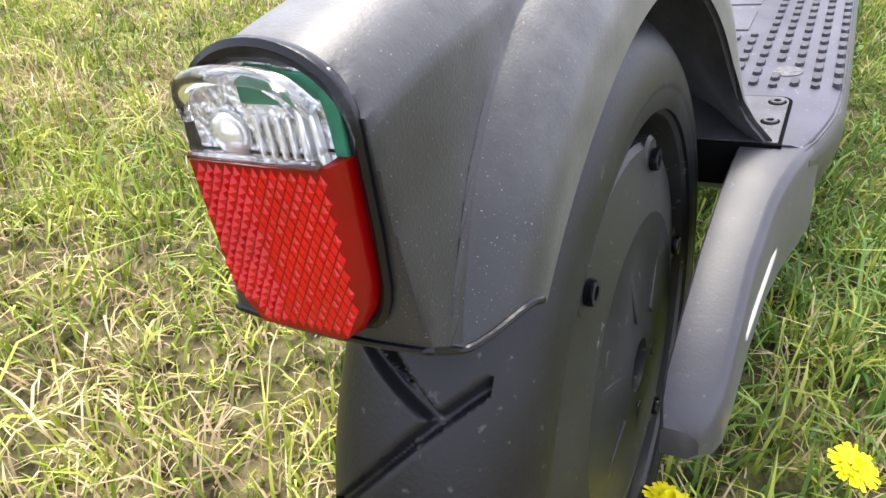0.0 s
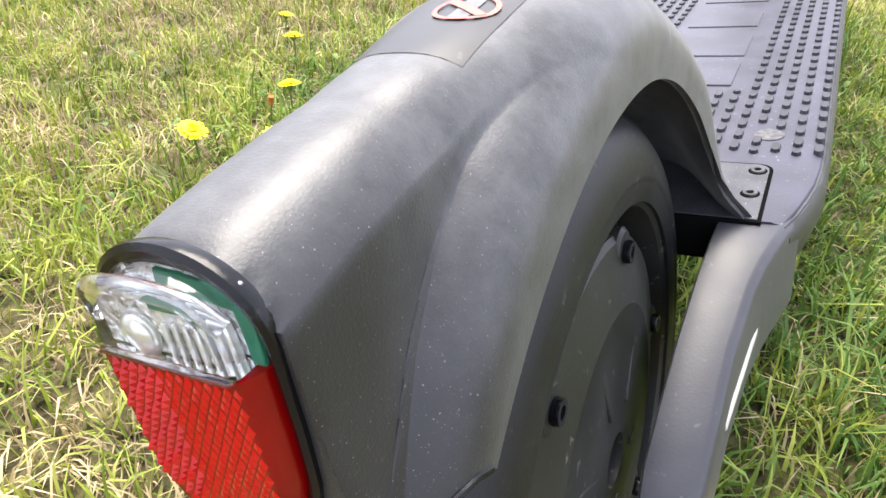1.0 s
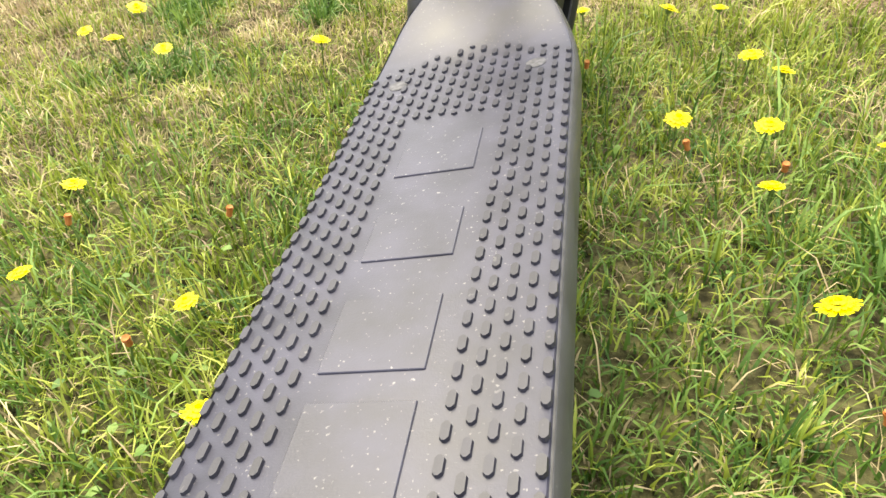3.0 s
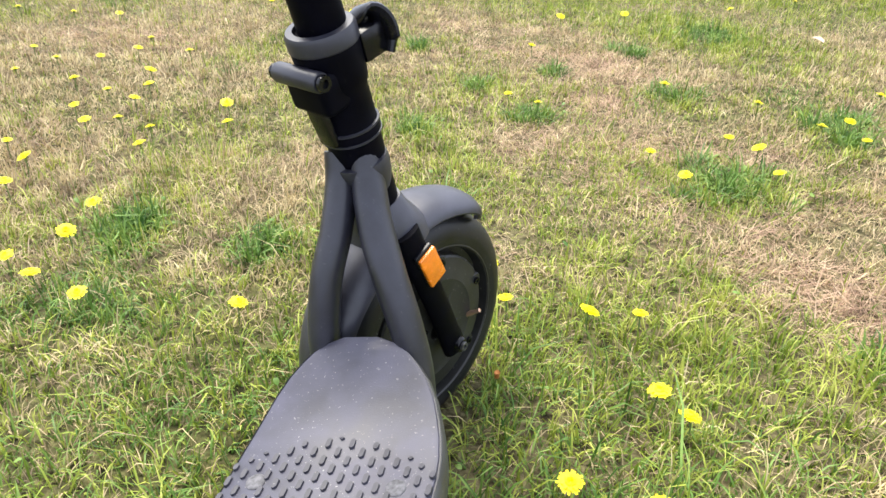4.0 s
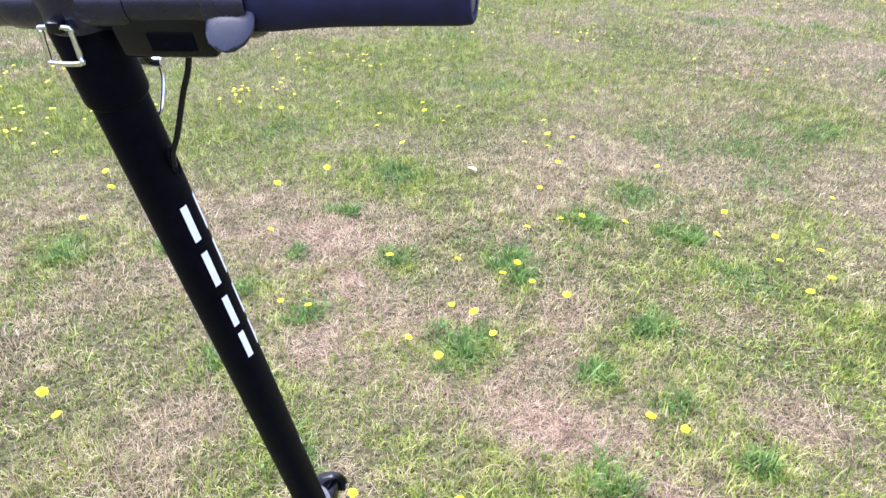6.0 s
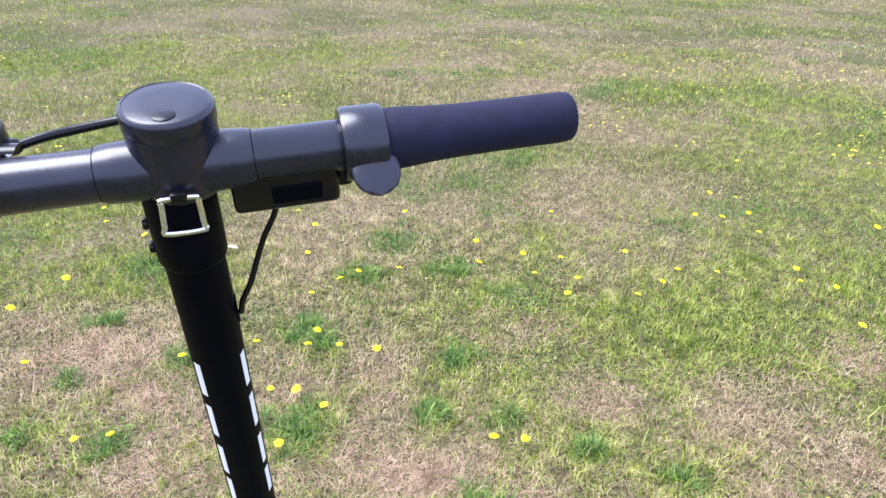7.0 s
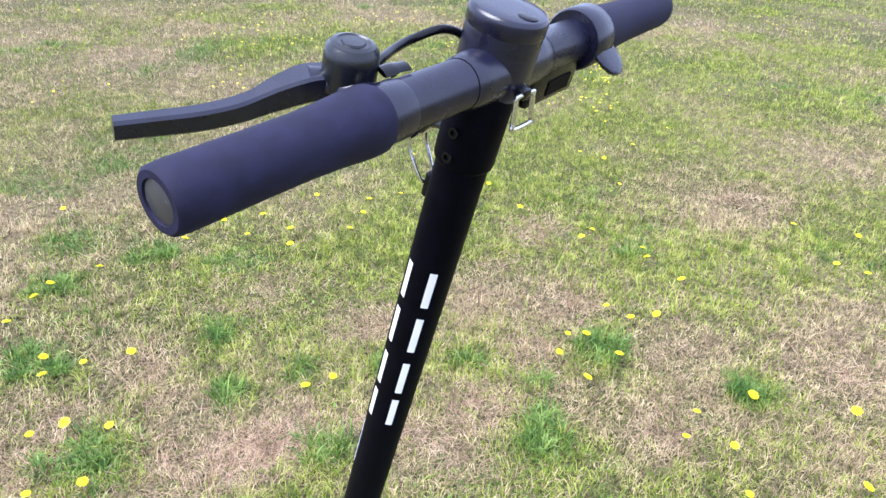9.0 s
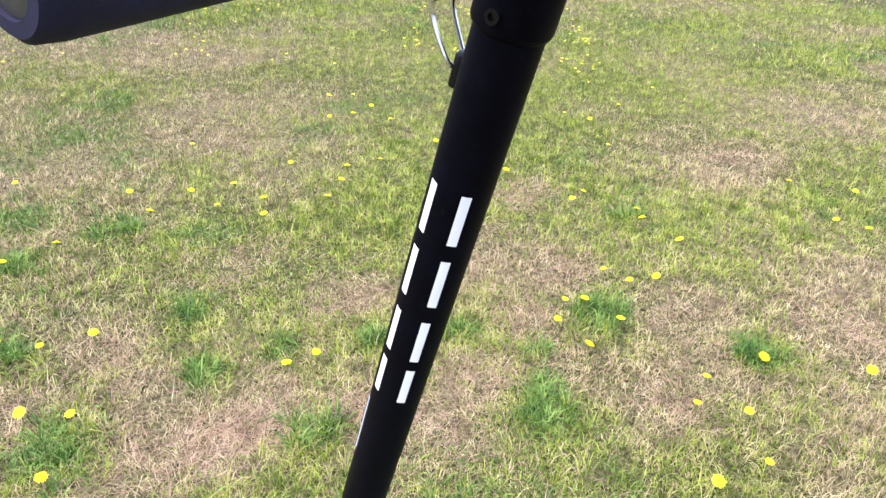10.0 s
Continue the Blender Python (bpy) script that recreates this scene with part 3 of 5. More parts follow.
light = part("tail_light", lamp_body(0.0158, 0.2292, 0.2775, -0.1168, -0.1187, 0.0008), BLACK, scooter, "tail lamp with clear upper lens and red reflector")
bm = bmesh.new()
loft(bm, [[Vector((x, y, z)) for x, z in shield(h, z0, z1)] for h, z0, z1, y in ((0.0168, 0.2292, 0.2788, -0.1180), (0.0174, 0.2287, 0.2795, -0.1198), (0.0174, 0.2287, 0.2794, -0.1207), (0.0166, 0.2296, 0.2783, -0.1213), (0.0159, 0.2305, 0.2770, -0.1210), (0.0157, 0.2307, 0.2768, -0.1180))], True, False)
part("rim", bm, BLACK, light, "black rubber rim")
# red reflector: a slab with rows of small prisms
ZR = 0.2616
bm = bmesh.new()
low = [(-0.0154, ZR), (0.0150, ZR), (0.0146, 0.240), (0.0139, 0.2350), (0.0102, 0.2288), (-0.0104, 0.2288), (-0.0144, 0.2350), (-0.0151, 0.240)]
loft(bm, [[Vector((x - (cut if x > 0 else -0.0004 * (cut > 0)), y, z)) for x, z in low] for y, cut in ((-0.1165, 0.0), (-0.1205, 0.0), (-0.1244, 0.0018), (-0.1249, 0.0024))])
part("red_reflector", bm, RED, light, "red plastic reflector with fine prisms")
bm = bmesh.new()
for i in range(15):
    for j in range(18):
        x, z = -0.0139 + 0.0019 * i + (0.00095 if j % 2 else 0), 0.2310 + 0.00165 * j
        if z > 0.2594 or abs(x) > 0.0078 + (z - 0.2295) * 0.95 or x < -0.0140 or x > 0.0118:
            continue
        c = Vector((x, -0.12485, z))
        q = [bm.verts.new(c + Vector((a * 0.00092, 0, b * 0.0016))) for a, b in ((-1, 0), (0, -1), (1, 0), (0, 1))]
        tip = bm.verts.new(c + Vector((0.0003 * ((i * 7 + j * 5) % 3 - 1), -0.0009 if x < -0.0035 else -0.0004, 0)))
        for n_ in range(4):
            bm.faces.new((q[n_], q[(n_ + 1) % 4], tip))
tagged(part("prism_relief", bm, RED_DEEP, light, "", False), kind="stuff")
# clear lens over the lamp board
bm = bmesh.new()
top = [(-0.0006 + 0.0134 * math.cos(math.pi * i / 12), 0.2662 + 0.0098 * math.sin(math.pi * i / 12)) for i in range(13)] + [(-0.0146, ZR + 0.0004), (0.0132, ZR + 0.0004)]
loft(bm, [[Vector((x * k, y, ZR + (z - ZR) * k)) for x, z in top] for y, k in ((-0.1190, 1.0), (-0.1240, 0.97), (-0.1256, 0.90))])
lens = part("clear_lens", bm, CLEAR, light, "clear plastic lens")
lens.visible_shadow = False
part("lamp_reflector", box((0.0270, 0.0008, 0.0125), pose(0.0, -0.1195, 0.2685), 0.0002, 1), FOIL, light, "crinkled silver reflector")
part("lamp_board", box((0.0150, 0.0010, 0.0042), pose(0.0055, -0.1200, 0.2722), 0.0002, 1), BOARD, light, "green circuit board")
part("board_tab", box((0.0030, 0.0010, 0.0100), pose(0.0128, -0.1202, 0.2665), 0.0002, 1), BOARD, light)
part("led", lathe([(0.0040, 0), (0.0039, 0.0012), (0.0028, 0.0024), (0.0002, 0.0030)], 20, pose(-0.0058, -0.1201, 0.2652, 90)), LEDM, light)
for k in range(5):
    part("light_guide", box((0.0010, 0.0016, 0.0070), pose(0.0002 + 0.0021 * k, -0.1208, 0.2650), 0.0003, 1), LEDM, light)
part("lens_foot", box((0.0266, 0.0022, 0.0016), pose(-0.0008, -0.1252, ZR + 0.0004), 0.0006, 1), CLEAR, light)
part("lens_brow", sweep(catmull([(-0.0124, -0.1240, 0.2680), (-0.0108, -0.1252, 0.2735), (-0.002, -0.1257, 0.2755), (0.008, -0.1252, 0.2743), (0.0126, -0.1240, 0.2700)], 6), 0.0015, 10), CLEAR, light)


# ---- front frame: two bowed legs from the deck to the head tube ----
for s in (1, -1):
    line = catmull([(s * 0.0105, 0.8360, 0.345), (s * 0.0120, 0.8270, 0.318), (s * 0.0175, 0.8060, 0.286), (s * 0.0275, 0.7860, 0.253), (s * 0.0365, 0.7740, 0.211), (s * 0.0405, 0.7670, 0.172), (s * 0.0405, 0.7560, 0.134)], 5)
    rad = list(np.interp(np.linspace(0, 1, len(line)), [0, 0.2, 0.6, 1], [0.0135, 0.0150, 0.0150, 0.0150]))
    part("frame_leg", sweep(line, rad, 18, (0.92, 1.15), (0, 1, 0.4)), FRAME, scooter, "bowed black frame tube")
STEM_O = Vector((0, 0.8731, 0.2))
sz = Vector((0.02296, -0.22269, 1.0)).normalized()
neck = Matrix.Translation(STEM_O) @ sz.to_track_quat("Z", "Y").to_matrix().to_4x4()
part("neck_web", sweep([(0, 0.826, 0.312), (0, 0.836, 0.334), (0, 0.840, 0.352)], [0.008, 0.0145, 0.0165], 14), FRAME, scooter)
part("head_tube", lathe([(0.0205, -0.012), (0.0228, -0.009), (0.0228, 0.140), (0.0232, 0.150), (0.0232, 0.160), (0.0205, 0.163)], 40, neck, caps=True), TUBE, scooter, "black steel head tube")
part("head_collar", sweep([neck @ Vector((0, -0.004, w)) for w in (0.112, 0.122, 0.136, 0.142)], [0.0215, 0.0245, 0.0258, 0.0245], 28), FRAME, scooter)

# ---- steered parts: x right along the bar, y ahead, z up the stem ----
TURN = -0.5196
sx_ = Matrix.Rotation(TURN, 3, sz) @ Vector((1, 0, 0))
sx_ = (sx_ - sz * sx_.dot(sz)).normalized()
sy_ = sz.cross(sx_)
STEER = Matrix.Translation(STEM_O) @ Matrix((sx_, sy_, sz)).transposed().to_4x4()


def steered(name, bm, mat_, parent=scooter, label="", smooth=True, sharp=40):
    """A part whose mesh is given in the steered frame."""
    return part(name, moved(bm, STEER @ MOUNT[0]), mat_, parent, label, smooth, sharp)


MOUNT = [Matrix()]      # the bar sits a little askew in its clamp


def front_wheel_at(y, z):
    return STEER @ pose(0, y, z)


AXLE_Y, AXLE_Z = 0.008, -0.077
wheel("front_wheel", front_wheel_at(AXLE_Y, AXLE_Z), "front wheel with grooved tyre, turned to one side", (300, 44, 0, 259.2))

# front mudguard
bm = bmesh.new()
orings, irings = [], []
for th in np.linspace(38, 196, 40):
    a = radians(th)
    e = min(1.0, (th - 38) / 10)
    hw = 0.0345 * (0.55 + 0.45 * math.sqrt(max(0, e * (2 - e)))) * (1 - 0.16 * max(0.0, min(1.0, (th - 110) / 50)))
    for rings, ins in ((orings, 0), (irings, 0.0022)):
        ring = []
        for i in range(17):
            u = -1 + i / 8
            x = (hw - ins) * math.sin(u * math.pi / 2)
            r = 0.1455 - ins - 0.017 * (1 - math.cos(u * math.pi / 2)) - 0.006 * (1 - e)
            ring.append(Vector((x, AXLE_Y + r * math.cos(a), AXLE_Z + r * math.sin(a))))
        rings.append(ring)
vo = [[bm.verts.new(p) for p in r] for r in orings]
vi = [[bm.verts.new(p) for p in r] for r in irings]
for g in (vo, vi):
    for a, b in zip(g, g[1:]):
        for i in range(16):
            bm.faces.new((a[i], a[i + 1], b[i + 1], b[i]))
for k in (0, -1):
    for i in range(16):
        bm.faces.new((vo[k][i], vo[k][i + 1], vi[k][i + 1], vi[k][i]))
    for j in range(len(vo) - 1):
        bm.faces.new((vo[j][k], vo[j + 1][k], vi[j + 1][k], vi[j][k]))
steered("front_fender", bm, FRONT_PLASTIC, scooter, "dusty dark grey front mudguard")

# fork
cowl = []
for w, hx, y0, y1 in ((0.062, 0.0400, -0.034, 0.040), (0.074, 0.0395, -0.033, 0.036), (0.086, 0.0370, -0.031, 0.030), (0.096, 0.0320, -0.028, 0.025), (0.103, 0.0265, -0.0250, 0.0235), (0.106, 0.0235, -0.0235, 0.0230)):
    cowl.append([Vector((hx * math.copysign(abs(math.cos(a)) ** 0.8, math.cos(a)), (y0 + y1) / 2 + (y1 - y0) / 2 * math.copysign(abs(math.sin(a)) ** 0.8, math.sin(a)), w - 0.012)) for a in [2 * math.pi * k / 28 for k in range(28)]])
steered("fork_crown", loft(bmesh.new(), cowl), FRONT_PLASTIC, scooter, "smooth dark grey fork cover")
for s in (1, -1):
    leg = steered("fork_leg", sweep(catmull([(s * 0.0360, -0.004, 0.070), (s * 0.0405, -0.002, 0.03), (s * 0.0405, 0.006, -0.03), (s * 0.0400, 0.012, -0.078), (s * 0.0395, 0.015, -0.102)], 5), [0.0115] * 6 + [0.0105] * 10 + [0.0112] * 5, 16, (0.75, 1.3), (0, 1, 0)), TUBE, scooter, "black fork leg")
    steered("reflector_mount", box((0.006, 0.023, 0.040), pose(s * 0.0475, 0.002, 0.032, 10, 0, 0), 0.002, 2), BLACK, leg)
    steered("side_reflector", box((0.005, 0.022, 0.038), pose(s * 0.0512, 0.003, 0.030, 10, 0, 0), 0.0018, 2), ORANGE, leg, "orange plastic side reflector")
    mm = pose(s * 0.046, 0.0155, -0.094) @ (AX_X if s > 0 else AX_X @ pose(0, 0, 0, 180))
    steered("axle_cap", lathe([(0.0085, -0.004), (0.0085, 0.004), (0.0070, 0.006), (0.0002, 0.006)], 20, mm), BLACK, leg)
    steered("axle_bolt", screw_head(mm @ pose(0, 0, 0.006), 0.0052, 0.003), SCREW, leg, "steel axle bolt")
steered("brake_cable", sweep(catmull([(0.03, -0.026, 0.06), (0.036, -0.030, 0.02), (0.036, -0.024, -0.03), (0.032, -0.01, -0.06)], 6), 0.0024, 8), BLACK, scooter)
steered("valve", lathe([(0.0028, 0), (0.0028, 0.016), (0.0022, 0.018), (0.0022, 0.026), (0.0003, 0.0265)], 12, pose(0.018, 0.055, -0.105, 0, 60, 20)), material("brass", (0.6, 0.38, 0.26), 0.35, 0.8, 0.1), scooter, "copper coloured valve stem")

# folding joint
hinge = steered("folding_joint", lathe([(0.0215, 0.160), (0.0248, 0.163), (0.0252, 0.170), (0.0236, 0.173), (0.0236, 0.205), (0.0254, 0.210), (0.0264, 0.216), (0.0268, 0.244), (0.0255, 0.249), (0.0205, 0.253)], 40), TUBE, scooter, "black folding joint at the foot of the stem")
steered("joint_ring", lathe([(0.0255, 0.241), (0.0276, 0.243), (0.0276, 0.253), (0.0258, 0.256), (0.0205, 0.2565), (0.0205, 0.241)], 40, caps=False), FRAME, hinge, "grey clamp ring")
for w in (0.1625, 0.1720):
    steered("joint_band", lathe([(0.0240, w), (0.0257, w + 0.0006), (0.0257, w + 0.0022), (0.0240, w + 0.0028)], 40, caps=False), FRAME, hinge)
steered("hinge_barrel", lathe([(0.0072, -0.026), (0.0080, -0.0245), (0.0080, 0.0215), (0.0072, 0.023), (0.0003, 0.023)], 24, pose(0.0, -0.030, 0.229, 0, 90, 0)), FRAME, hinge, "hinge barrel")
for s in (1, -1):
    steered("hinge_bolt", screw_head(pose(0.023 if s > 0 else -0.026, -0.030, 0.229, 0, s * 90, 0), 0.0066, 0.004), BLACK, hinge)
steered("hinge_cheek", box((0.044, 0.030, 0.034), pose(0, -0.017, 0.214), 0.006, 3), TUBE, hinge)
steered("hinge_stop", box((0.018, 0.008, 0.034), pose(0.002, -0.026, 0.184, 6, 0, 0), 0.002, 2), BLACK, hinge)
# locking lever on the far side
steered("lever_block", box((0.022, 0.026, 0.026), pose(0.012, 0.030, 0.232), 0.004, 2), BLACK, hinge)
bm = sweep(catmull([(0.002, 0.028, 0.246), (0.009, 0.040, 0.251), (0.016, 0.046, 0.243), (0.019, 0.046, 0.229), (0.019, 0.041, 0.219)], 5), [0.009] * 6 + [0.0105] * 10 + [0.008] * 5, 14, (0.55, 1.35), (1, 0, 0.3))
steered("locking_lever", bm, BLACK, hinge, "black plastic folding lever")

# stem, whose tube sits a little out of line with the head
SKEW = Matrix(((1, 0, -0.0048, 0.0005), (0, 1, -0.0055, 0.0045), (0, 0, 1, 0), (0, 0, 0, 1)))
MOUNT[0] = SKEW
stem = steered("stem", lathe([(0.0188, 0.236), (0.0192, 0.240), (0.0192, 0.879), (0.0208, 0.8805), (0.0217, 0.883), (0.0217, 0.955), (0.020, 0.958)], 48), TUBE, scooter, "matt black round stem tube")


def wrap(a0, a1, w0, w1, r, n=10):
    """A patch lying on the round tube between two bearings and two heights."""
    bm = bmesh.new()
    loft(bm, [[Vector((r * math.sin(a), r * math.cos(a), w0 + (w1 - w0) * j / 2)) for a in [radians(a0 + (a1 - a0) * i / n) for i in range(n + 1)]] for j in range(3)], False, False)
    return bm


for side in (-90, 90):
    ends = (-50, 17) if side < 0 else (-36, 17)
    for w0, w1 in ((0.595, 0.632), (0.642, 0.682), (0.697, 0.737), (0.750, 0.787)):
        for a0 in ends:
            steered("white_mark", wrap(side + a0, side + a0 + 18, w0, w1, 0.0194), WHITE, stem, "plain white printed bar")
label = steered("rating_label", wrap(-46, 58, 0.505, 0.575, 0.0194), GREY, stem, "small pale rating label")
for k in range(9):
    steered("print_bar", wrap(-38, 32 + 18 * ((k * 7) % 3) / 2, 0.511 + 0.0068 * k, 0.5135 + 0.0068 * k, 0.0196), BLACK, stem)
steered("small_sticker", wrap(44, 66, 0.396, 0.410, 0.0194), WHITE, stem, "small white sticker")
# slot with a raised lip where the cable enters
slot = [(a, Vector((0, 0, 0.8235 + 0.0130 * math.sin(a))), radians(88 + 14 * math.cos(a))) for a in [2 * math.pi * i / 24 for i in range(24)]]
rim_ = [c + Vector((0.0194 * math.sin(b), 0.0194 * math.cos(b), 0)) for _, c, b in slot]
port = steered("cable_port", sweep(rim_ + rim_[:1], 0.0009, 8), TUBE, stem)
inner = [[Vector((0, 0, 0.8235)) + (c - Vector((0, 0, 0.8235))) * k + Vector((r * math.sin(radians(88) + (b - radians(88)) * k), r * math.cos(radians(88) + (b - radians(88)) * k), 0)) for _, c, b in slot] for k, r in ((0.95, 0.01945), (0.25, 0.0195))]
steered("port_recess", loft(bmesh.new(), inner), GROOVE, port)
for w in (0.909, 0.890):
    steered("stem_screw", screw_head(pose(-0.0215, -0.0006, w, 0, -90, 0), 0.0042, 0.003), BLACK, stem, "black socket screw")

MOUNT[0] = Matrix()

# head of the stem with its round cap
head = steered("stem_head", lathe([(0.0234, 0.936), (0.0248, 0.939), (0.0252, 0.943), (0.0253, 0.975), (0.0250, 0.9775)], 48, pose(0, 0, 0), caps=True), BAR, scooter, "round black stem head")
steered("display_cap", lathe([(0.0248, 0.9768), (0.0257, 0.9780), (0.0257, 0.9862), (0.0249, 0.9882), (0.0232, 0.9892), (0.0226, 0.9888), (0.0220, 0.9890), (0.0120, 0.9894), (0.0002, 0.9894)], 48), BAR, head, "smooth round display cap")
steered("power_button", lathe([(0.0066, 0.9880), (0.0066, 0.9896), (0.0058, 0.9900), (0.0002, 0.9898)], 24, pose(-0.001, -0.0140, 0)), BLACK, head, "round power button")

# handlebar
BW = 0.9495
MOUNT[0] = pose(0, -0.0045, BW + 0.001) @ Matrix.Rotation(radians(-1.6), 4, "Y") @ pose(0, 0, -BW)
bar = steered("handlebar", lathe([(0.0155, -0.130), (0.0155, -0.043), (0.0168, -0.0405), (0.0176, -0.030), (0.0184, 0.0), (0.0176, 0.030), (0.0168, 0.0405), (0.0155, 0.043), (0.0155, 0.130)], 36, pose(0, 0, BW) @ AX_X), BAR, scooter, "satin black handlebar")
for x in (-0.0425, 0.0425):
    steered("seam", lathe([(0.0154, -0.0003), (0.0159, -0.0003), (0.0159, 0.0003), (0.0154, 0.0003)], 36, pose(x, 0, BW) @ AX_X, caps=False), GROOVE, bar)
for s in (1, -1):
    prof = [(0.0165, 0.1165), (0.0186, 0.1168), (0.0199, 0.120), (0.0200, 0.127), (0.0194, 0.136), (0.0182, 0.150), (0.0174, 0.168), (0.0171, 0.195), (0.0171, 0.236), (0.0164, 0.2425), (0.0148, 0.2440), (0.0112, 0.2440), (0.0108, 0.2415), (0.0002, 0.2415)]
    grip = steered("grip", lathe([(r * 0.955, s * h) for r, h in prof], 40, pose(0, 0, BW) @ AX_X), FOAM, scooter, "black foam hand grip")
    steered("bar_end", lathe([(0.0107, s * 0.2405), (0.0107, s * 0.2426), (0.0098, s * 0.2431), (0.0002, s * 0.2429)], 28, pose(0, 0, BW) @ AX_X), SIDE, grip, "worn grey end plug")

# thumb throttle on the one side
ring = steered("throttle", lathe([(0.0156, 0.0940), (0.0214, 0.0940), (0.0226, 0.0960), (0.0226, 0.1175), (0.0214, 0.1200), (0.0156, 0.1200)], 36, pose(0, 0, BW) @ AX_X, caps=False), BAR, scooter, "black thumb throttle")
rings = []
for y, z, w, th in ((-0.0130, 0.0015, 0.0125, 0.0045), (-0.0175, -0.0005, 0.0142, 0.0048), (-0.0235, -0.0040, 0.0148, 0.0046), (-0.0290, -0.0075, 0.0140, 0.0040), (-0.0335, -0.0105, 0.0112, 0.0034), (-0.0365, -0.0125, 0.0060, 0.0026), (-0.0375, -0.0130, 0.0012, 0.0018)):
    rings.append([Vector((0.1105 + w * math.copysign(abs(math.cos(a)) ** 0.6, math.cos(a)), y - 0.5 * th * math.sin(a), BW + z + (th if math.sin(a) < 0 else 0.35 * th) * math.sin(a))) for a in [2 * math.pi * k / 20 for k in range(20)]])
bm = loft(bmesh.new(), rings)
steered("paddle", bm, BAR, ring, "thumb paddle")
steered("throttle_clamp", box((0.012, 0.012, 0.016), pose(0.094, 0.004, BW - 0.022), 0.003, 2), BLACK, ring)
# control box under the bar
cbox = steered("control_box", box((0.064, 0.032, 0.029), pose(0.0580, 0.002, BW - 0.0180), 0.004, 3), BLACK, scooter, "black control box under the bar")
steered("box_panel", box((0.030, 0.0012, 0.012), pose(0.0640, -0.0143, BW - 0.0205), 0.0004, 1), TUBE, cbox)
steered("throttle_cable", sweep(catmull([(0.0570, 0.0170, BW - 0.03), (0.0485, 0.0130, 0.895), (0.0390, 0.0108, 0.8774), (0.0305, 0.0065, 0.8580), (0.0253, 0.0032, 0.846), (0.0180, 0.0010, 0.833), (0.0150, 0.0005, 0.822)], 8), 0.0021, 10), BLACK, scooter, "thin black cable")

# bell, brake lever and clamp on the other side
clamp = steered("lever_clamp", lathe([(0.0152, -0.119), (0.0165, -0.119), (0.0168, -0.117), (0.0168, -0.099), (0.0165, -0.0975), (0.0152, -0.0975)], 32, pose(0, 0, BW) @ AX_X, caps=False), BAR, scooter, "black brake lever clamp")
steered("lever_body", sweep(catmull([(-0.108, 0.010, BW + 0.002), (-0.109, 0.026, BW + 0.003), (-0.113, 0.038, BW + 0.003), (-0.122, 0.045, BW + 0.003)], 5), [0.0115] * 6 + [0.0105] * 5 + [0.0080] * 5, 14, (1.0, 0.75)), BAR, clamp)
line = catmull([(-0.106, 0.036, BW + 0.001), (-0.122, 0.046, BW - 0.001), (-0.138, 0.053, BW - 0.007), (-0.154, 0.058, BW - 0.0130), (-0.176, 0.063, BW - 0.0150), (-0.198, 0.072, BW - 0.0165), (-0.2155, 0.080, BW - 0.0180)], 6)
tall = np.interp(np.linspace(0, 1, len(line)), [0, 0.3, 0.55, 1], [0.0080, 0.0076, 0.0062, 0.0056])
deep = np.interp(np.linspace(0, 1, len(line)), [0, 0.2, 0.45, 1], [0.0090, 0.0095, 0.0055, 0.0045])
rings = []
for i, q in enumerate(line):
    run = line[min(i + 1, len(line) - 1)] - line[max(i - 1, 0)]
    out = Vector((run.y, -run.x, 0)).normalized()
    a_, b_, c_ = deep[i], tall[i], 0.0016
    rings.append([q + out * u + Vector((0, 0, w)) for u, w in ((a_, b_ - c_), (a_ - c_, b_), (c_ - a_, b_), (-a_, b_ - c_), (-a_, c_ - b_), (c_ - a_, -b_), (a_ - c_, -b_), (a_, c_ - b_))])
bm = loft(bmesh.new(), rings)
steered("brake_lever", bm, BAR, clamp, "black metal brake lever")
steered("brake_hose", sweep(catmull([(-0.090, 0.030, BW + 0.006), (-0.074, 0.036, BW + 0.007), (-0.055, 0.043, BW + 0.006), (-0.034, 0.046, BW + 0.007), (-0.014, 0.038, BW + 0.013), (0.002, 0.030, BW + 0.004), (0.008, 0.026, 0.92)], 8), 0.0029, 10), BLACK, clamp, "black brake cable")
steered("cable_adjuster", lathe([(0.0045, 0), (0.0050, 0.002), (0.0050, 0.010), (0.0036, 0.013), (0.0002, 0.0132)], 16, pose(-0.098, 0.028, BW + 0.006, 0, 90, 20)), BLACK, clamp)
bell = steered("bell", lathe([(0.0150, 0.000), (0.0188, 0.002), (0.0194, 0.006), (0.0194, 0.019), (0.0184, 0.0245), (0.0160, 0.0265), (0.0155, 0.0275), (0.0120, 0.0285), (0.0110, 0.0278), (0.0085, 0.0278), (0.0078, 0.0288), (0.0002, 0.0290)], 40, pose(-0.1055, 0.031, BW + 0.000) @ Matrix.Diagonal((0.79, 0.79, 0.95, 1))), material("bell_plastic", (0.0035, 0.0045, 0.0065), 0.28, 0, 0.3, 40, 0.05, 900, 0.04, spec=0.6), scooter, "round dark bell on the handlebar")
steered("bell_foot", box((0.020, 0.020, 0.010), pose(-0.106, 0.028, BW + 0.004), 0.003, 2), BLACK, bell)
steered("bell_striker", sweep(catmull([(-0.097, 0.016, BW + 0.014), (-0.090, 0.014, BW + 0.0155), (-0.081, 0.012, BW + 0.016)], 4), [0.0045] * 5 + [0.0038] * 4, 10, (1.3, 0.45)), BLACK, bell)
steered("bell_screw", screw_head(pose(-0.091, 0.016, BW + 0.012, 0, 70, -20), 0.0035, 0.004), STEEL, bell)

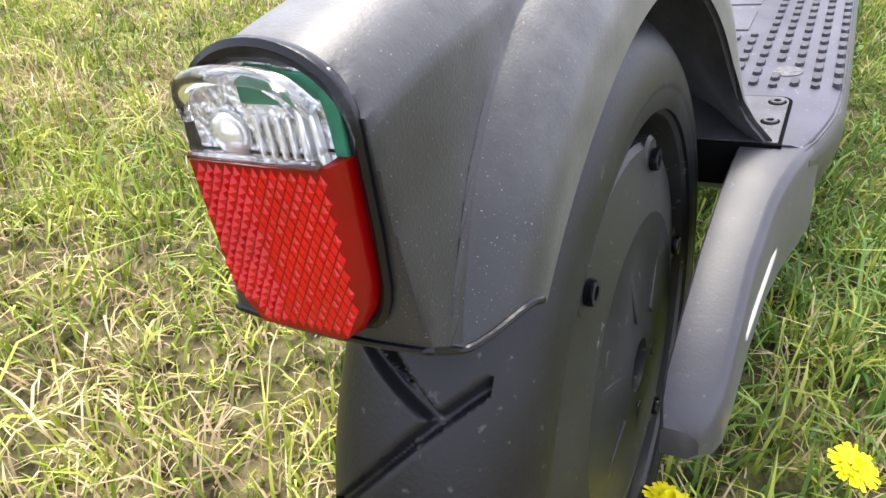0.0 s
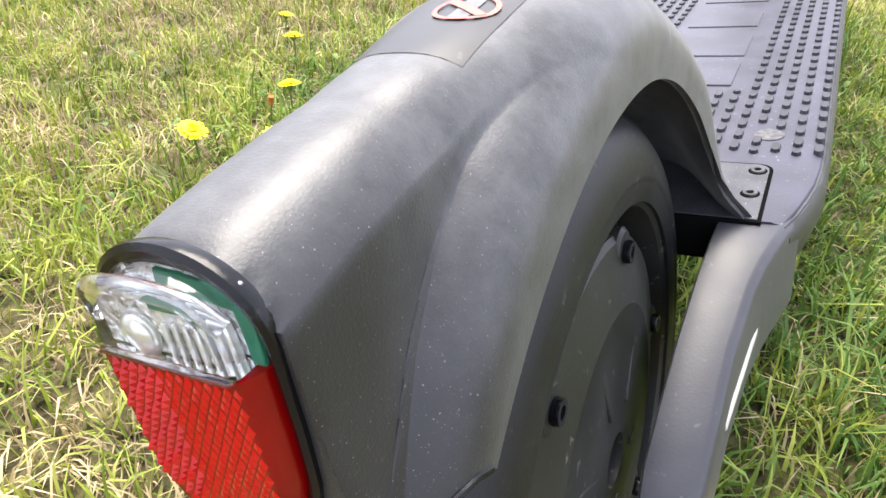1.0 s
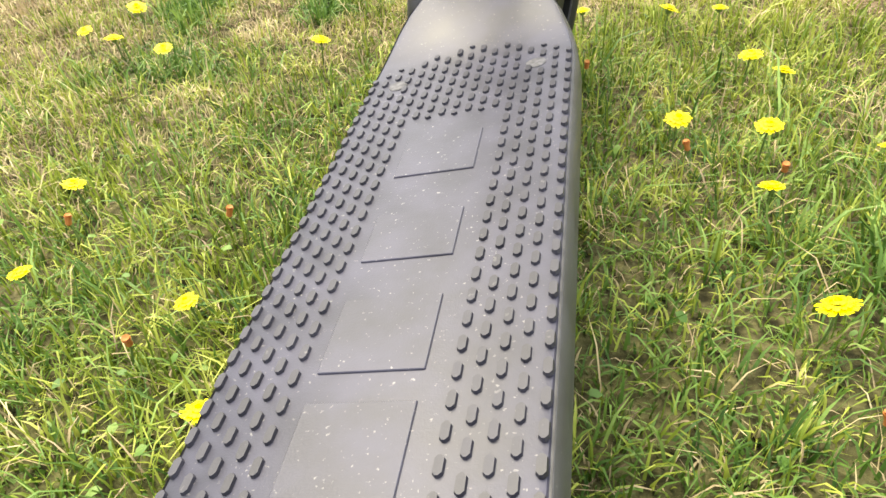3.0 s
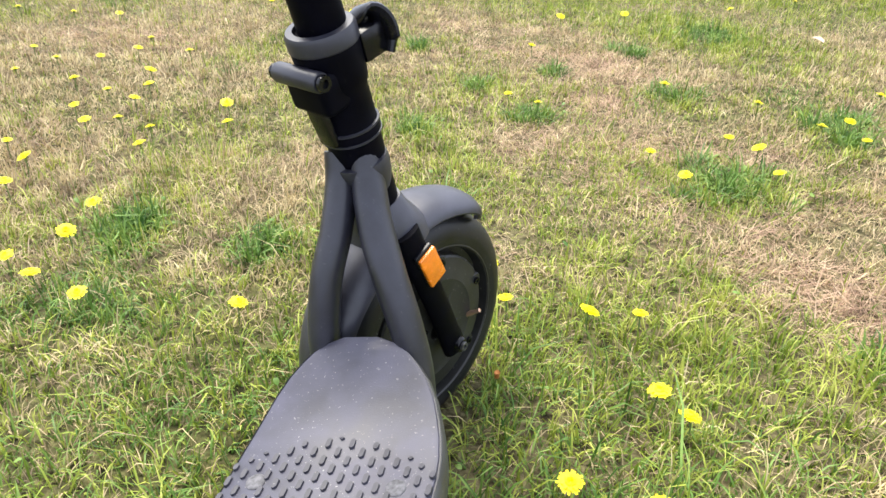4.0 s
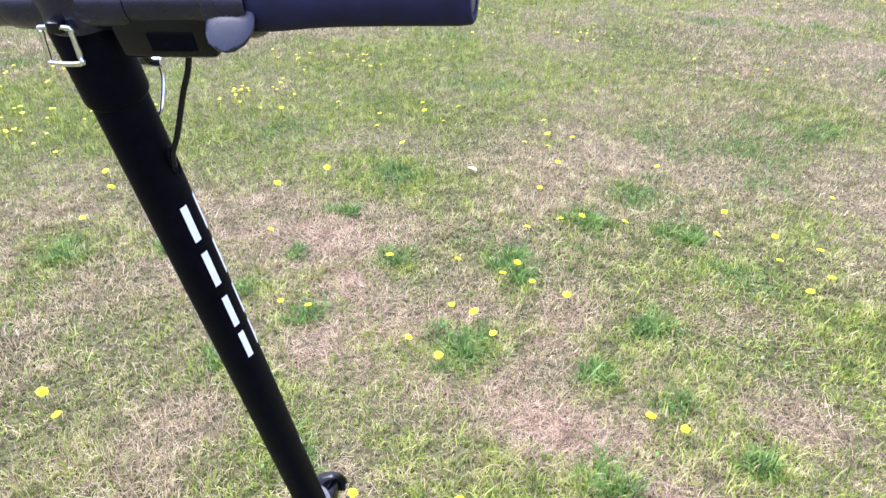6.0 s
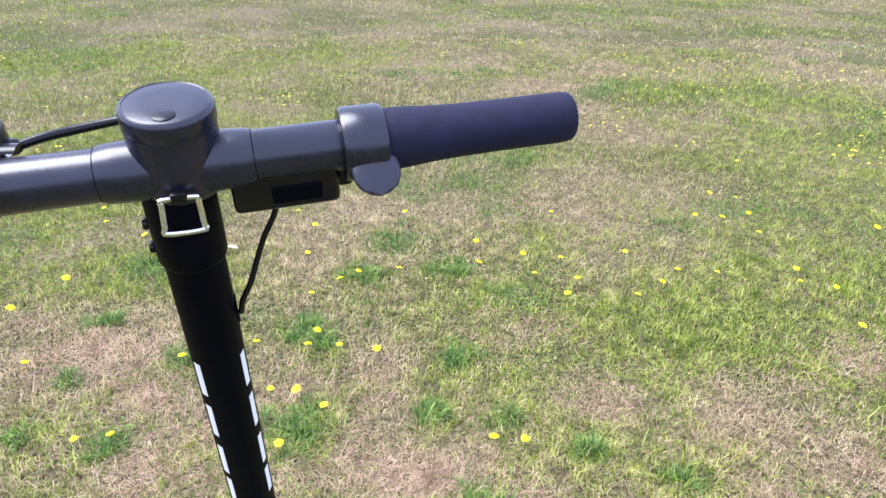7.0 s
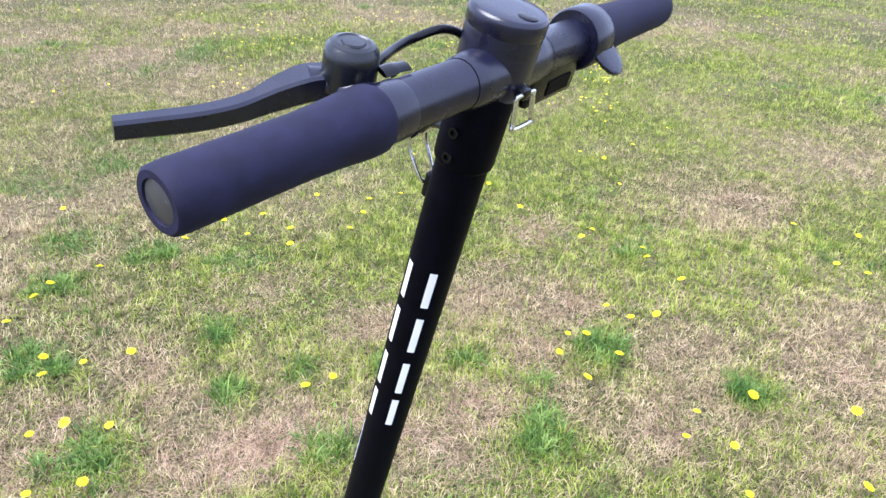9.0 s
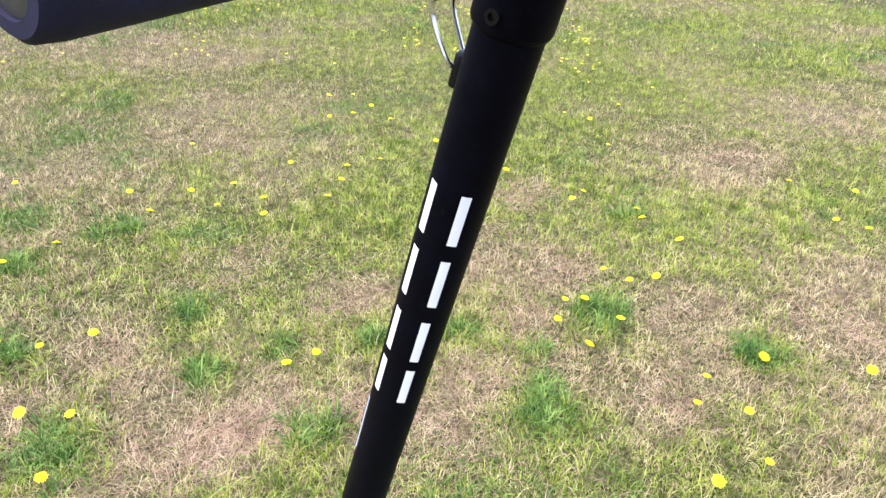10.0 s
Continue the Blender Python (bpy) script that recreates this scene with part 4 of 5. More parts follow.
MOUNT[0] = Matrix()
# wire loops: the catch at the back and the carrying hook ahead
def wire(pts, r=0.0017, closed=True):
    line = [Vector(p) for p in pts]
    return sweep(catmull(line + ([line[0]] if closed else []), 4), r, 8, (1, 1), (0.3, 1, 0.2))


steered("catch_loop", wire([(-0.0110, -0.029, 0.942), (-0.0117, -0.0320, 0.928), (-0.0110, -0.033, 0.9240), (0.0090, -0.033, 0.9240), (0.0097, -0.0320, 0.928), (0.0090, -0.029, 0.942), (0.0080, -0.0285, 0.9445), (-0.0100, -0.0285, 0.9445)]), STEEL, scooter, "bright steel wire loop for folding")
steered("loop_lug", box((0.010, 0.010, 0.008), pose(-0.001, -0.0255, 0.9445), 0.002, 2), BLACK, scooter)
MOUNT[0] = SKEW
steered("carry_hook", wire([(-0.009, 0.042, 0.880), (-0.0095, 0.040, 0.870), (-0.0085, 0.030, 0.856), (-0.006, 0.0235, 0.849), (0.006, 0.0235, 0.849), (0.0085, 0.030, 0.856), (0.0095, 0.040, 0.870), (0.009, 0.042, 0.880)], 0.0015, False), STEEL, scooter, "bright steel wire hook")
steered("hook_pivot", lathe([(0.0034, -0.013), (0.0040, -0.012), (0.0040, 0.012), (0.0034, 0.013), (0.0002, 0.013)], 16, pose(0, 0.042, 0.881, 0, 90, 0)), STEEL, scooter)
steered("hook_bracket", sweep(catmull([(0, 0.018, 0.900), (0, 0.031, 0.895), (0, 0.0415, 0.882)], 4), [0.0085] * 5 + [0.006] * 4, 12, (1.2, 0.6)), BLACK, scooter)
steered("hook_latch", box((0.012, 0.006, 0.021), pose(0, 0.0208, 0.847), 0.002, 2), BLACK, scooter)
MOUNT[0] = Matrix()


# ---- the meadow ----
rng = np.random.default_rng(7)
LUSH_SPOTS = [(-0.36, 2.32, 0.06), (0.27, 2.44, 0.06), (0.03, 1.84, 0.07), (0.42, 1.59, 0.10), (0.36, 2.07, 0.07), (-0.14, 2.01, 0.05), (0.05, 2.18, 0.05), (-0.08, 1.33, 0.07), (-0.68, 2.41, 0.09), (-0.22, 1.7, 0.05), (-0.56, 1.17, 0.08), (-0.33, 1.17, 0.07), (0.5, 2.7, 0.16), (0.19, 3.23, 0.24), (-1.6, 3.4, 0.21), (0.69, 1.96, 0.09),
              (0.54, 1.07, 0.07), (0.91, 0.99, 0.06), (0.98, 0.77, 0.05), (0.82, 1.21, 0.05), (0.71, 1.83, 0.07), (1.11, 0.39, 0.10), (1.75, 0.26, 0.08), (0.69, 0.55, 0.08), (1.39, 1.63, 0.17), (0.92, 0.57, 0.04), (1.35, 2.26, 0.18), (0.7, 1.35, 0.05), (1.01, -0.03, 0.09), (-0.28, 0.3, 0.14), (-0.42, 0.5, 0.14), (0.3, 0.62, 0.08),
              (0.77, 0.55, 0.07), (0.98, -0.01, 0.06), (0.70, 1.36, 0.06), (0.58, 1.03, 0.05), (1.32, 1.94, 0.12), (1.07, 2.11, 0.1), (0.92, 1.50, 0.08), (1.12, 0.38, 0.08), (0.40, 1.57, 0.09)]
DRY_SPOTS = [(0.15, 2.31, 0.14), (-0.11, 2.52, 0.13), (0.27, 2.19, 0.1), (0.18, 1.95, 0.09), (0.32, 1.76, 0.11), (0.02, 1.69, 0.09), (0.12, 1.55, 0.09), (0.23, 1.45, 0.09), (0.51, 1.71, 0.07), (-0.3, 2.19, 0.09), (-0.94, 1.47, 0.07), (-0.95, 1.29, 0.06), (-1.09, 2.23, 0.11), (-1.38, 2.22, 0.11), (-0.3, 1.52, 0.06), (0.01, 1.28, 0.08), (-0.33, 2.57, 0.1),
             (1.2, 1.45, 0.12), (1.08, 1.08, 0.09), (1.46, 0.77, 0.11), (1.83, 0.63, 0.11), (1.12, 0.16, 0.09), (0.59, 1.2, 0.08), (0.63, 0.97, 0.08), (0.63, 0.78, 0.1), (0.87, 0.48, 0.08), (0.89, 0.13, 0.09), (0.74, 1.63, 0.07), (1.34, 0.47, 0.09), (0.58, 1.43, 0.09), (0.46, 1.24, 0.08), (0.78, 0.25, 0.08), (1.15, -0.28, 0.1),
             (1.19, 1.51, 0.08), (0.55, 1.19, 0.08), (0.79, 0.70, 0.08), (1.07, 0.57, 0.07), (1.94, 0.55, 0.08), (2.33, -0.27, 0.12), (0.47, 1.36, 0.07), (1.13, 0.13, 0.08)]


def rough_noise(x, y, seed):
    """Smooth value noise between 0 and 1 at three scales."""
    out, amp, tot = np.zeros_like(x), 1.0, 0.0
    for s in (0.7, 1.9, 5.0):
        g = np.random.default_rng(seed + int(s * 10)).random((64, 64))
        u, v = x * s + 31.7, y * s + 17.3
        i, j = np.floor(u).astype(int), np.floor(v).astype(int)
        fu, fv = u - i, v - j
        fu, fv = fu * fu * (3 - 2 * fu), fv * fv * (3 - 2 * fv)
        q = lambda a, b: g[a % 64, b % 64]
        out += amp * (q(i, j) * (1 - fu) * (1 - fv) + q(i + 1, j) * fu * (1 - fv) + q(i, j + 1) * (1 - fu) * fv + q(i + 1, j + 1) * fu * fv)
        tot += amp
        amp *= 0.6
    return out / tot


def spots(x, y, which, scale_=1.0):
    d = np.zeros_like(x)
    x = x + 0.10 * (rough_noise(x * 3, y * 3, 77) - 0.5)
    y = y + 0.10 * (rough_noise(x * 3, y * 3, 78) - 0.5)
    for a, b, r in which:
        d = np.maximum(d, np.exp(-((x - a) ** 2 + (y - b) ** 2) / (r * r * scale_ * scale_)))
    return d


def ground_z(x, y):
    return 0.012 * (rough_noise(x, y, 5) - 0.5)


def dryness(x, y):
    """From 0, lush, to 1, parched."""
    near = np.exp(-((x + 0.12) ** 2 + (y - 0.55) ** 2) / 0.75)
    return np.clip(0.50 + 2.5 * (rough_noise(x, y, 3) - 0.5) + 1.6 * (rough_noise(x * 3.5, y * 3.5, 31) - 0.5) + 0.70 * spots(x, y, DRY_SPOTS, 1.5) - 0.75 * spots(x, y, LUSH_SPOTS) - 0.72 * near - 0.05 * np.clip(np.hypot(x, y) - 2.6, 0, 1) - 0.26 * np.exp(-((x - 0.9) ** 2 / 1.3 + (y - 3.2) ** 2 / 0.9)), 0, 1)


# one sheet of ground, fine near the scooter
edges = np.concatenate([-np.geomspace(400, 6.2, 14), np.linspace(-6, 6, 61), np.geomspace(6.2, 400, 14)])
gx, gy = np.meshgrid(edges, edges + 0.5, indexing="ij")
gz = np.where(np.hypot(gx, gy) < 12, ground_z(gx, gy), 0.0)
me = bpy.data.meshes.new("ground")
k = len(edges)
me.from_pydata(np.stack([gx, gy, gz], -1).reshape(-1, 3).tolist(), [], [(i * k + j, (i + 1) * k + j, (i + 1) * k + j + 1, i * k + j + 1) for i in range(k - 1) for j in range(k - 1)])
me.materials.append(GROUND)
for p in me.polygons:
    p.use_smooth = True
tagged(new("ground", me), "dry thatch and soil of a mown meadow", "ground", kind="structure")


def scatter(n, r0, r1, a0=-180, a1=180, cx=0.1, cy=0.6):
    """Random places in a ring round the scooter, bearings counted from ahead to the right."""
    r = np.sqrt(rng.random(n) * (r1 * r1 - r0 * r0) + r0 * r0)
    a = np.radians(a0 + (a1 - a0) * rng.random(n))
    return cx + r * np.sin(a), cy + r * np.cos(a)


def blades(name, x, y, h, w, bend, mat_, label, sliver=False, lean=None):
    """Grass as tapered, bent blades in one mesh; h, w and bend are one number for each blade."""
    n = len(x)
    loose = 14 * rough_noise(x * 9, y * 9, 17) + rng.normal(0, 1.6, n)
    lean = loose if lean is None else np.where(np.isnan(lean), loose, lean)
    az = lean + np.pi / 2 + rng.normal(0, 0.8, n)
    side = np.stack([np.cos(az), np.sin(az), np.zeros(n)], 1)
    fwd = np.stack([np.cos(lean), np.sin(lean), np.zeros(n)], 1)
    base = np.stack([x, y, ground_z(x, y) - 0.002], 1)
    up = np.array([0, 0, 1.0])
    b = bend[:, None]
    hh = h[:, None]
    tip = base + up * hh * np.clip(1.0 - 0.62 * b, 0.12, 1) + fwd * hh * 0.85 * b
    sw = side * w[:, None] / 2
    if sliver:
        v = np.stack([base - sw, base + sw, tip], 1).reshape(-1, 3)
        tri = np.array([[0, 1, 2]])
    else:
        mid = base + up * hh * (0.58 - 0.2 * np.clip(b, 0, 1.2)) + fwd * hh * 0.34 * b
        v = np.stack([base - sw, base + sw, mid - sw * 0.8, mid + sw * 0.8, tip], 1).reshape(-1, 3)
        tri = np.array([[0, 1, 3], [0, 3, 2], [2, 3, 4]])
    per, k = len(v) // n, len(tri)
    f = (tri[None] + per * np.arange(n)[:, None, None]).reshape(-1)
    me = bpy.data.meshes.new(name)
    me.vertices.add(per * n)
    me.vertices.foreach_set("co", v.ravel())
    me.loops.add(3 * k * n)
    me.loops.foreach_set("vertex_index", f.astype(np.int32))
    me.polygons.add(k * n)
    me.polygons.foreach_set("loop_start", (3 * np.arange(k * n)).astype(np.int32))
    me.update(calc_edges=True)
    me.validate()
    me.materials.append(mat_)
    return tagged(new(name, me), label, "grass", kind="stuff")


def under_scooter(x, y):
    """Where the wheels stand."""
    c = x + 0.0
    return (np.abs(c) < 0.03) & ((np.abs(y) < 0.05) | (np.abs(y - 0.88) < 0.05))


def tufted(n, r0, r1, a0, a1, spread):
    """Places half in small tufts and half between them, with the bearing in which each tuft's blades lean and its vigour."""
    x, y = scatter(n, r0, r1, a0, a1)
    lean, vigour = np.full(n, np.nan), np.ones(n)
    k, per = int(n * 0.55), 16
    cx, cy = scatter(k // per + 1, r0, r1, a0, a1)
    which = np.arange(k) // per
    dx, dy = rng.normal(0, spread, k), rng.normal(0, spread, k)
    x[:k], y[:k] = cx[which] + dx, cy[which] + dy
    lean[:k] = np.arctan2(dy, dx) + rng.normal(0, 0.5, k)
    vigour[:k] = rng.lognormal(0.05, 0.25, k // per + 1)[which]
    return x, y, lean, vigour


ZONES = [(0.0, 1.15, 190000, 0.62, 0.80, 0.011), (1.15, 2.3, 200000, 0.62, 0.95, 0.013), (2.3, 4.2, 380000, 0.72, 1.3, 0.018), (4.2, 7.0, 340000, 0.85, 2.0, 0.03), (7.0, 13.0, 240000, 0.9, 3.4, 0.05)]
pieces = {(k, far): [] for k in ("green", "dry", "lush") for far in (False, True)}
for r0, r1, n, hs, ws, spread in ZONES:
    wide = (-180, 180) if r1 < 2 else (-68, 150) if r1 < 5 else (-52, 146)
    x, y, lean, vigour = tufted(n, r0, r1, *wide, spread)
    keep = ~under_scooter(x, y)
    x, y, lean, vigour = x[keep], y[keep], lean[keep], vigour[keep]
    d = dryness(x, y)
    u = rng.random(len(x))
    lush = spots(x, y, LUSH_SPOTS, 0.9) * (0.4 + rough_noise(x * 9, y * 9, 8)) > 0.40 + 0.6 * rng.random(len(x))
    lush |= (rough_noise(x * 2.6, y * 2.6, 44) > 0.65 + 0.16 * rng.random(len(x))) & (rng.random(len(x)) < 0.7) & (np.hypot(x, y) > 1.0)
    fresh = np.exp(-((x - 0.05) ** 2 + (y - 0.55) ** 2) / 0.35)
    lush |= fresh * (0.15 + 0.9 * rough_noise(x * 5, y * 5, 61)) > 0.2 + np.random.default_rng(7).random(len(x))
    dry = (u < 0.10 + 0.84 * d) & ~lush
    for kind_, m in (("lush", lush), ("dry", dry), ("green", ~lush & ~dry)):
        c = int(m.sum())
        h0, w0, b0 = {"green": (0.043, 0.0026, 0.66), "dry": (0.036, 0.0021, 0.72), "lush": (0.050, 0.0031, 0.72)}[kind_]
        h = h0 * hs * vigour[m] * rng.lognormal(-0.1, 0.34, c) * (0.5 + 1.0 * rough_noise(x[m] * 5, y[m] * 5, 29)) * (1 - 0.45 * spots(x[m], y[m], DRY_SPOTS, 1.2))
        w = w0 * ws * rng.uniform(0.6, 1.3, c)
        b = np.abs(rng.normal(b0, 0.35, c))
        pieces[kind_, r0 > 2].append((x[m], y[m], h, w, b, lean[m]))
# rosettes of rank grass in the lush spots
for cx, cy, r in LUSH_SPOTS:
    if r > 0.125:
        continue
    for _ in range(int(2 + 750 * r * r)):
        c = int(rng.integers(15, 42))
        ox, oy = rng.normal(0, 0.42 * r, 2)
        dx, dy = rng.normal(0, 0.012, c), rng.normal(0, 0.012, c)
        pieces["lush", False].append((cx + ox + dx, cy + oy + dy, 0.042 * rng.lognormal(0, 0.3, c), 0.0034 * rng.uniform(0.6, 1.2, c), np.abs(rng.normal(0.75, 0.3, c)), np.arctan2(dy, dx) + rng.normal(0, 0.4, c)))
# plainer grass behind
for n, r0, r1, w0 in ((90000, 1.1, 2.5, 0.0042), (190000, 2.3, 6.5, 0.0080), (110000, 6.3, 12.0, 0.0160)):
    x, y = scatter(n, r0, r1, 138, 312)
    d = dryness(x, y)
    dry = rng.random(len(x)) < 0.06 + 0.80 * d
    for kind_, m in (("dry", dry), ("green", ~dry)):
        c = int(m.sum())
        pieces[kind_, True].append((x[m], y[m], 0.034 * rng.lognormal(-0.1, 0.34, c), w0 * rng.uniform(0.7, 1.3, c), np.abs(rng.normal(0.6, 0.35, c)), np.full(c, np.nan)))
for kind_, mat_, label_ in (("green", GREEN, "yellow-green grass blades of a mown meadow"), ("dry", DRY, "straw-coloured dry grass blades between the green"), ("lush", LUSH, "tufts of dark green grass")):
    for far in (False, True):
        x, y, h, w, b, lean = (np.concatenate([p[i] for p in pieces[kind_, far]]) for i in range(6))
        blades(("distant_" if far else "") + kind_ + "_grass", x, y, h, w, b, mat_, label_ + (" farther off" if far else ""), far, lean)

# flat thatch of fallen straw
x, y = scatter(16000, 0, 2.6)
blades("fallen_straw", x, y, 0.038 * rng.lognormal(0, 0.35, len(x)), np.full(len(x), 0.0014), rng.uniform(0.9, 1.4, len(x)), DRY, "fallen straw lying between the blades")
x, y = scatter(150000, 0.4, 6.0, -60, 140)
m = rng.random(len(x)) < np.clip(1.3 * (dryness(x, y) - 0.62), 0, 0.5) + 0.55 * spots(x, y, DRY_SPOTS, 0.8) ** 2
x, y = x[m], y[m]
for cx, cy, r in DRY_SPOTS:
    c = int(1500 * (r / 0.1) ** 2)
    px, py = cx + rng.normal(0, 0.95 * r, c), cy + rng.normal(0, 0.95 * r, c)
    m = rough_noise(px * 9, py * 9, 91) > 0.30 + 0.4 * rng.random(c)
    x, y = np.concatenate([x, px[m]]), np.concatenate([y, py[m]])
blades("dry_thatch", x, y, 0.034 * rng.lognormal(0, 0.35, len(x)), 0.0018 * (0.8 + 0.35 * np.hypot(x, y)), rng.uniform(0.85, 1.4, len(x)), THATCH, "pinkish matted dead grass in worn patches", True)

# broad leaves of clover and plantain in the green places
def leaf_patch(n, r0, r1):
    x, y = scatter(n, r0, r1)
    s = spots(x, y, LUSH_SPOTS) + 0.35 * (dryness(x, y) < 0.32)
    m = rng.random(n) < s
    return x[m], y[m]


x, y = leaf_patch(9000, 0.0, 2.6)
n = len(x)
az, size, tilt = rng.random(n) * 2 * np.pi, rng.uniform(0.005, 0.012, n), rng.uniform(0.0, 0.9, n)
f1 = np.stack([np.cos(az), np.sin(az), tilt], 1)
f2 = np.stack([-np.sin(az), np.cos(az), np.zeros(n)], 1)
c0 = np.stack([x, y, ground_z(x, y) + rng.uniform(0.004, 0.022, n)], 1)
shape = np.array([(0, 0), (0.35, 0.34), (0.75, 0.30), (1, 0), (0.75, -0.30), (0.35, -0.34)])
v = (c0[:, None] + (f1[:, None] * shape[None, :, :1] + f2[:, None] * shape[None, :, 1:]) * size[:, None, None])
v[:, 3, 2] -= size * 0.25
f = (np.array([[0, 1, 5], [1, 2, 4], [1, 4, 5], [2, 3, 4]])[None] + 6 * np.arange(n)[:, None, None]).reshape(-1)
me = bpy.data.meshes.new("clover_leaves")
me.vertices.add(6 * n)
me.vertices.foreach_set("co", v.ravel())
me.loops.add(12 * n)
me.loops.foreach_set("vertex_index", f.astype(np.int32))
me.polygons.add(4 * n)
me.polygons.foreach_set("loop_start", (3 * np.arange(4 * n)).astype(np.int32))
me.update(calc_edges=True)
me.materials.append(LUSH)
tagged(new("clover_leaves", me), "small broad green leaves in the turf", "leaves", kind="stuff")


# yellow flowers
def flower_head(bm, c, r, tilt, rnd, petals=22, layers=3):
    """A ragged daisy-like head of strap petals in layers."""
    q = Vector((0, 0, 1)).rotation_difference(tilt)
    for k in range(layers):
        m = petals - 5 * k
        for i in range(m):
            a = 2 * math.pi * (i + rnd.random() * 0.6) / m
            rr = r * (1.0, 0.72, 0.42)[k] * rnd.uniform(0.85, 1.1)
            w = r * 0.13
            lift = (0.10, 0.26, 0.42)[k] * r
            d1, d2 = Vector((math.cos(a), math.sin(a), 0)), Vector((-math.sin(a), math.cos(a), 0))
            pts = [Vector((0, 0, lift * 0.3)), d1 * rr * 0.55 + d2 * w + Vector((0, 0, lift)), d1 * rr + d2 * w * 0.7 + Vector((0, 0, lift * 0.8)), d1 * rr - d2 * w * 0.7 + Vector((0, 0, lift * 0.8)), d1 * rr * 0.55 - d2 * w + Vector((0, 0, lift))]
            bm.faces.new([bm.verts.new(c + q @ p) for p in pts])
    return bm


def flower_meshes(seed, r, h):
    rnd = random.Random(seed)
    top = Vector((rnd.uniform(-0.004, 0.004), rnd.uniform(-0.004, 0.004), h))
    tilt = Vector((rnd.uniform(-0.35, 0.35), rnd.uniform(-0.35, 0.35), 1)).normalized()
    stalk = sweep(catmull([(0, 0, -0.004), top * 0.5 + Vector((rnd.uniform(-0.006, 0.006), 0, 0)), top], 3), 0.0011, 6)
    cup = lathe([(0.0012, -0.006), (0.0034, -0.004), (0.0042, 0.0), (0.0036, 0.002), (0.0003, 0.002)], 8, Matrix.Translation(top) @ Vector((0, 0, 1)).rotation_difference(tilt).to_matrix().to_4x4())
    return stalk, cup, flower_head(bmesh.new(), top, r, tilt, rnd)


kinds = []
for seed, (r, h) in enumerate(((0.0128, 0.044), (0.0110, 0.040), (0.0138, 0.046), (0.0098, 0.041), (0.0120, 0.038))):
    stalk, cup, hd = flower_meshes(seed, r, h)
    fl = link_mesh("yellow_flower", stalk, STALK)
    tagged(fl, "yellow hawkbit flower on a thin stalk in the grass", "flower", "meadow flowers")
    part("calyx", cup, STALK, fl)
    part("petals", hd, PETAL, fl, "", False)
    kinds.append(fl)
NEAR_FLOWERS = [(0.15, 0.78), (0.22, 0.68), (0.23, 0.53), (-0.23, 0.5), (-0.18, 0.4), (0.23, 0.77), (0.21, 0.36), (0.33, 0.74), (-0.39, 0.52), (0.27, 0.9), (0.24, 0.93), (-0.42, 0.65), (-0.3, 0.25), (0.06, 1.07), (-0.28, 0.99), (-0.44, 0.39), (-0.38, 0.29), (0.17, 1.06), (0.23, 1.07), (0.1, 0.08), (-0.53, 0.52), (0.03, 1.15), (-0.44, 0.25), (-0.6, 0.59), (-0.49, 0.97), (-0.57, 0.99), (-0.64, 1.02), (-0.59, 1.09), (0.74, 0.2), (-0.62, 1.2), (0.73, 1.16), (0.78, 1.1), (0.92, 0.43), (0.84, 0.16), (0.33, 1.52), (-0.8, 1.22), (1.02, 0.51), (0.65, -0.19), (0.27, 1.61), (-0.68, 1.43), (1.05, 0.34), (0.49, 1.56), (-0.84, 1.31), (1.12, 0.49), (-0.57, 1.57), (1.13, 0.43), (-0.71, 1.51), (0.47, 1.66)]
FAR_FLOWERS = [(0.43, 1.72), (-0.8, 1.54), (-0.85, 1.5), (0.04, 1.84), (0.92, -0.25), (-0.03, 1.88), (1.26, 0.29), (0.76, 1.66), (1.31, 0.37), (1.28, 0.22), (0.7, 1.76), (0.63, 1.83), (-0.85, 1.74), (0.53, 1.95), (1.53, 0.11), (-1.22, 1.77), (0.82, 2.08), (1.46, 1.47), (-0.01, 2.31), (1.67, 0.21), (-1.19, 1.88), (1.64, 1.3), (1.78, 0.44), (1.75, 0.21), (1.16, 2.0), (1.5, 1.64), (1.04, 2.1), (1.58, 1.51), (1.86, 0.39), (1.41, 1.83), (-1.31, 1.95), (1.79, 1.29), (1.67, 1.65), (0.99, 2.34), (0.05, 2.65), (2.0, 1.18), (1.55, 1.98), (1.74, -0.57), (1.9, 1.51), (0.25, 2.74), (2.16, 0.94), (2.26, 0.99), (2.11, -0.42), (1.53, 2.39), (-0.58, 2.94), (2.0, 1.95), (2.08, -0.66), (2.51, 1.4)]
AHEAD_FLOWERS = [(-0.53, 3.49), (-0.43, 3.38), (-0.79, 3.22), (-0.98, 3.07), (0.16, 3.49), (0.44, 3.52), (0.6, 2.91), (0.6, 3.3), (0.55, 3.15), (0.81, 3.27), (0.86, 3.12), (0.98, 3.27), (0.84, 3.39), (1.12, 2.78), (1.25, 2.83), (1.2, 2.71), (0.95, 2.09), (-0.92, 1.69), (-0.84, 1.66), (-1.04, 1.74), (-1.16, 1.59), (-1.53, 2.05), (-1.06, 2.11), (-1.05, 2.02), (-0.89, 2.01), (-1.09, 1.92), (-0.89, 1.83), (-1.46, 2.33), (-1.32, 2.36), (-1.66, 2.34), (-0.62, 2.57), (-0.54, 2.79), (-0.93, 2.64), (0.7, 1.88), (0.33, 2.03), (-0.93, 1.58), (-0.61, 1.65), (-0.93, 1.38)]
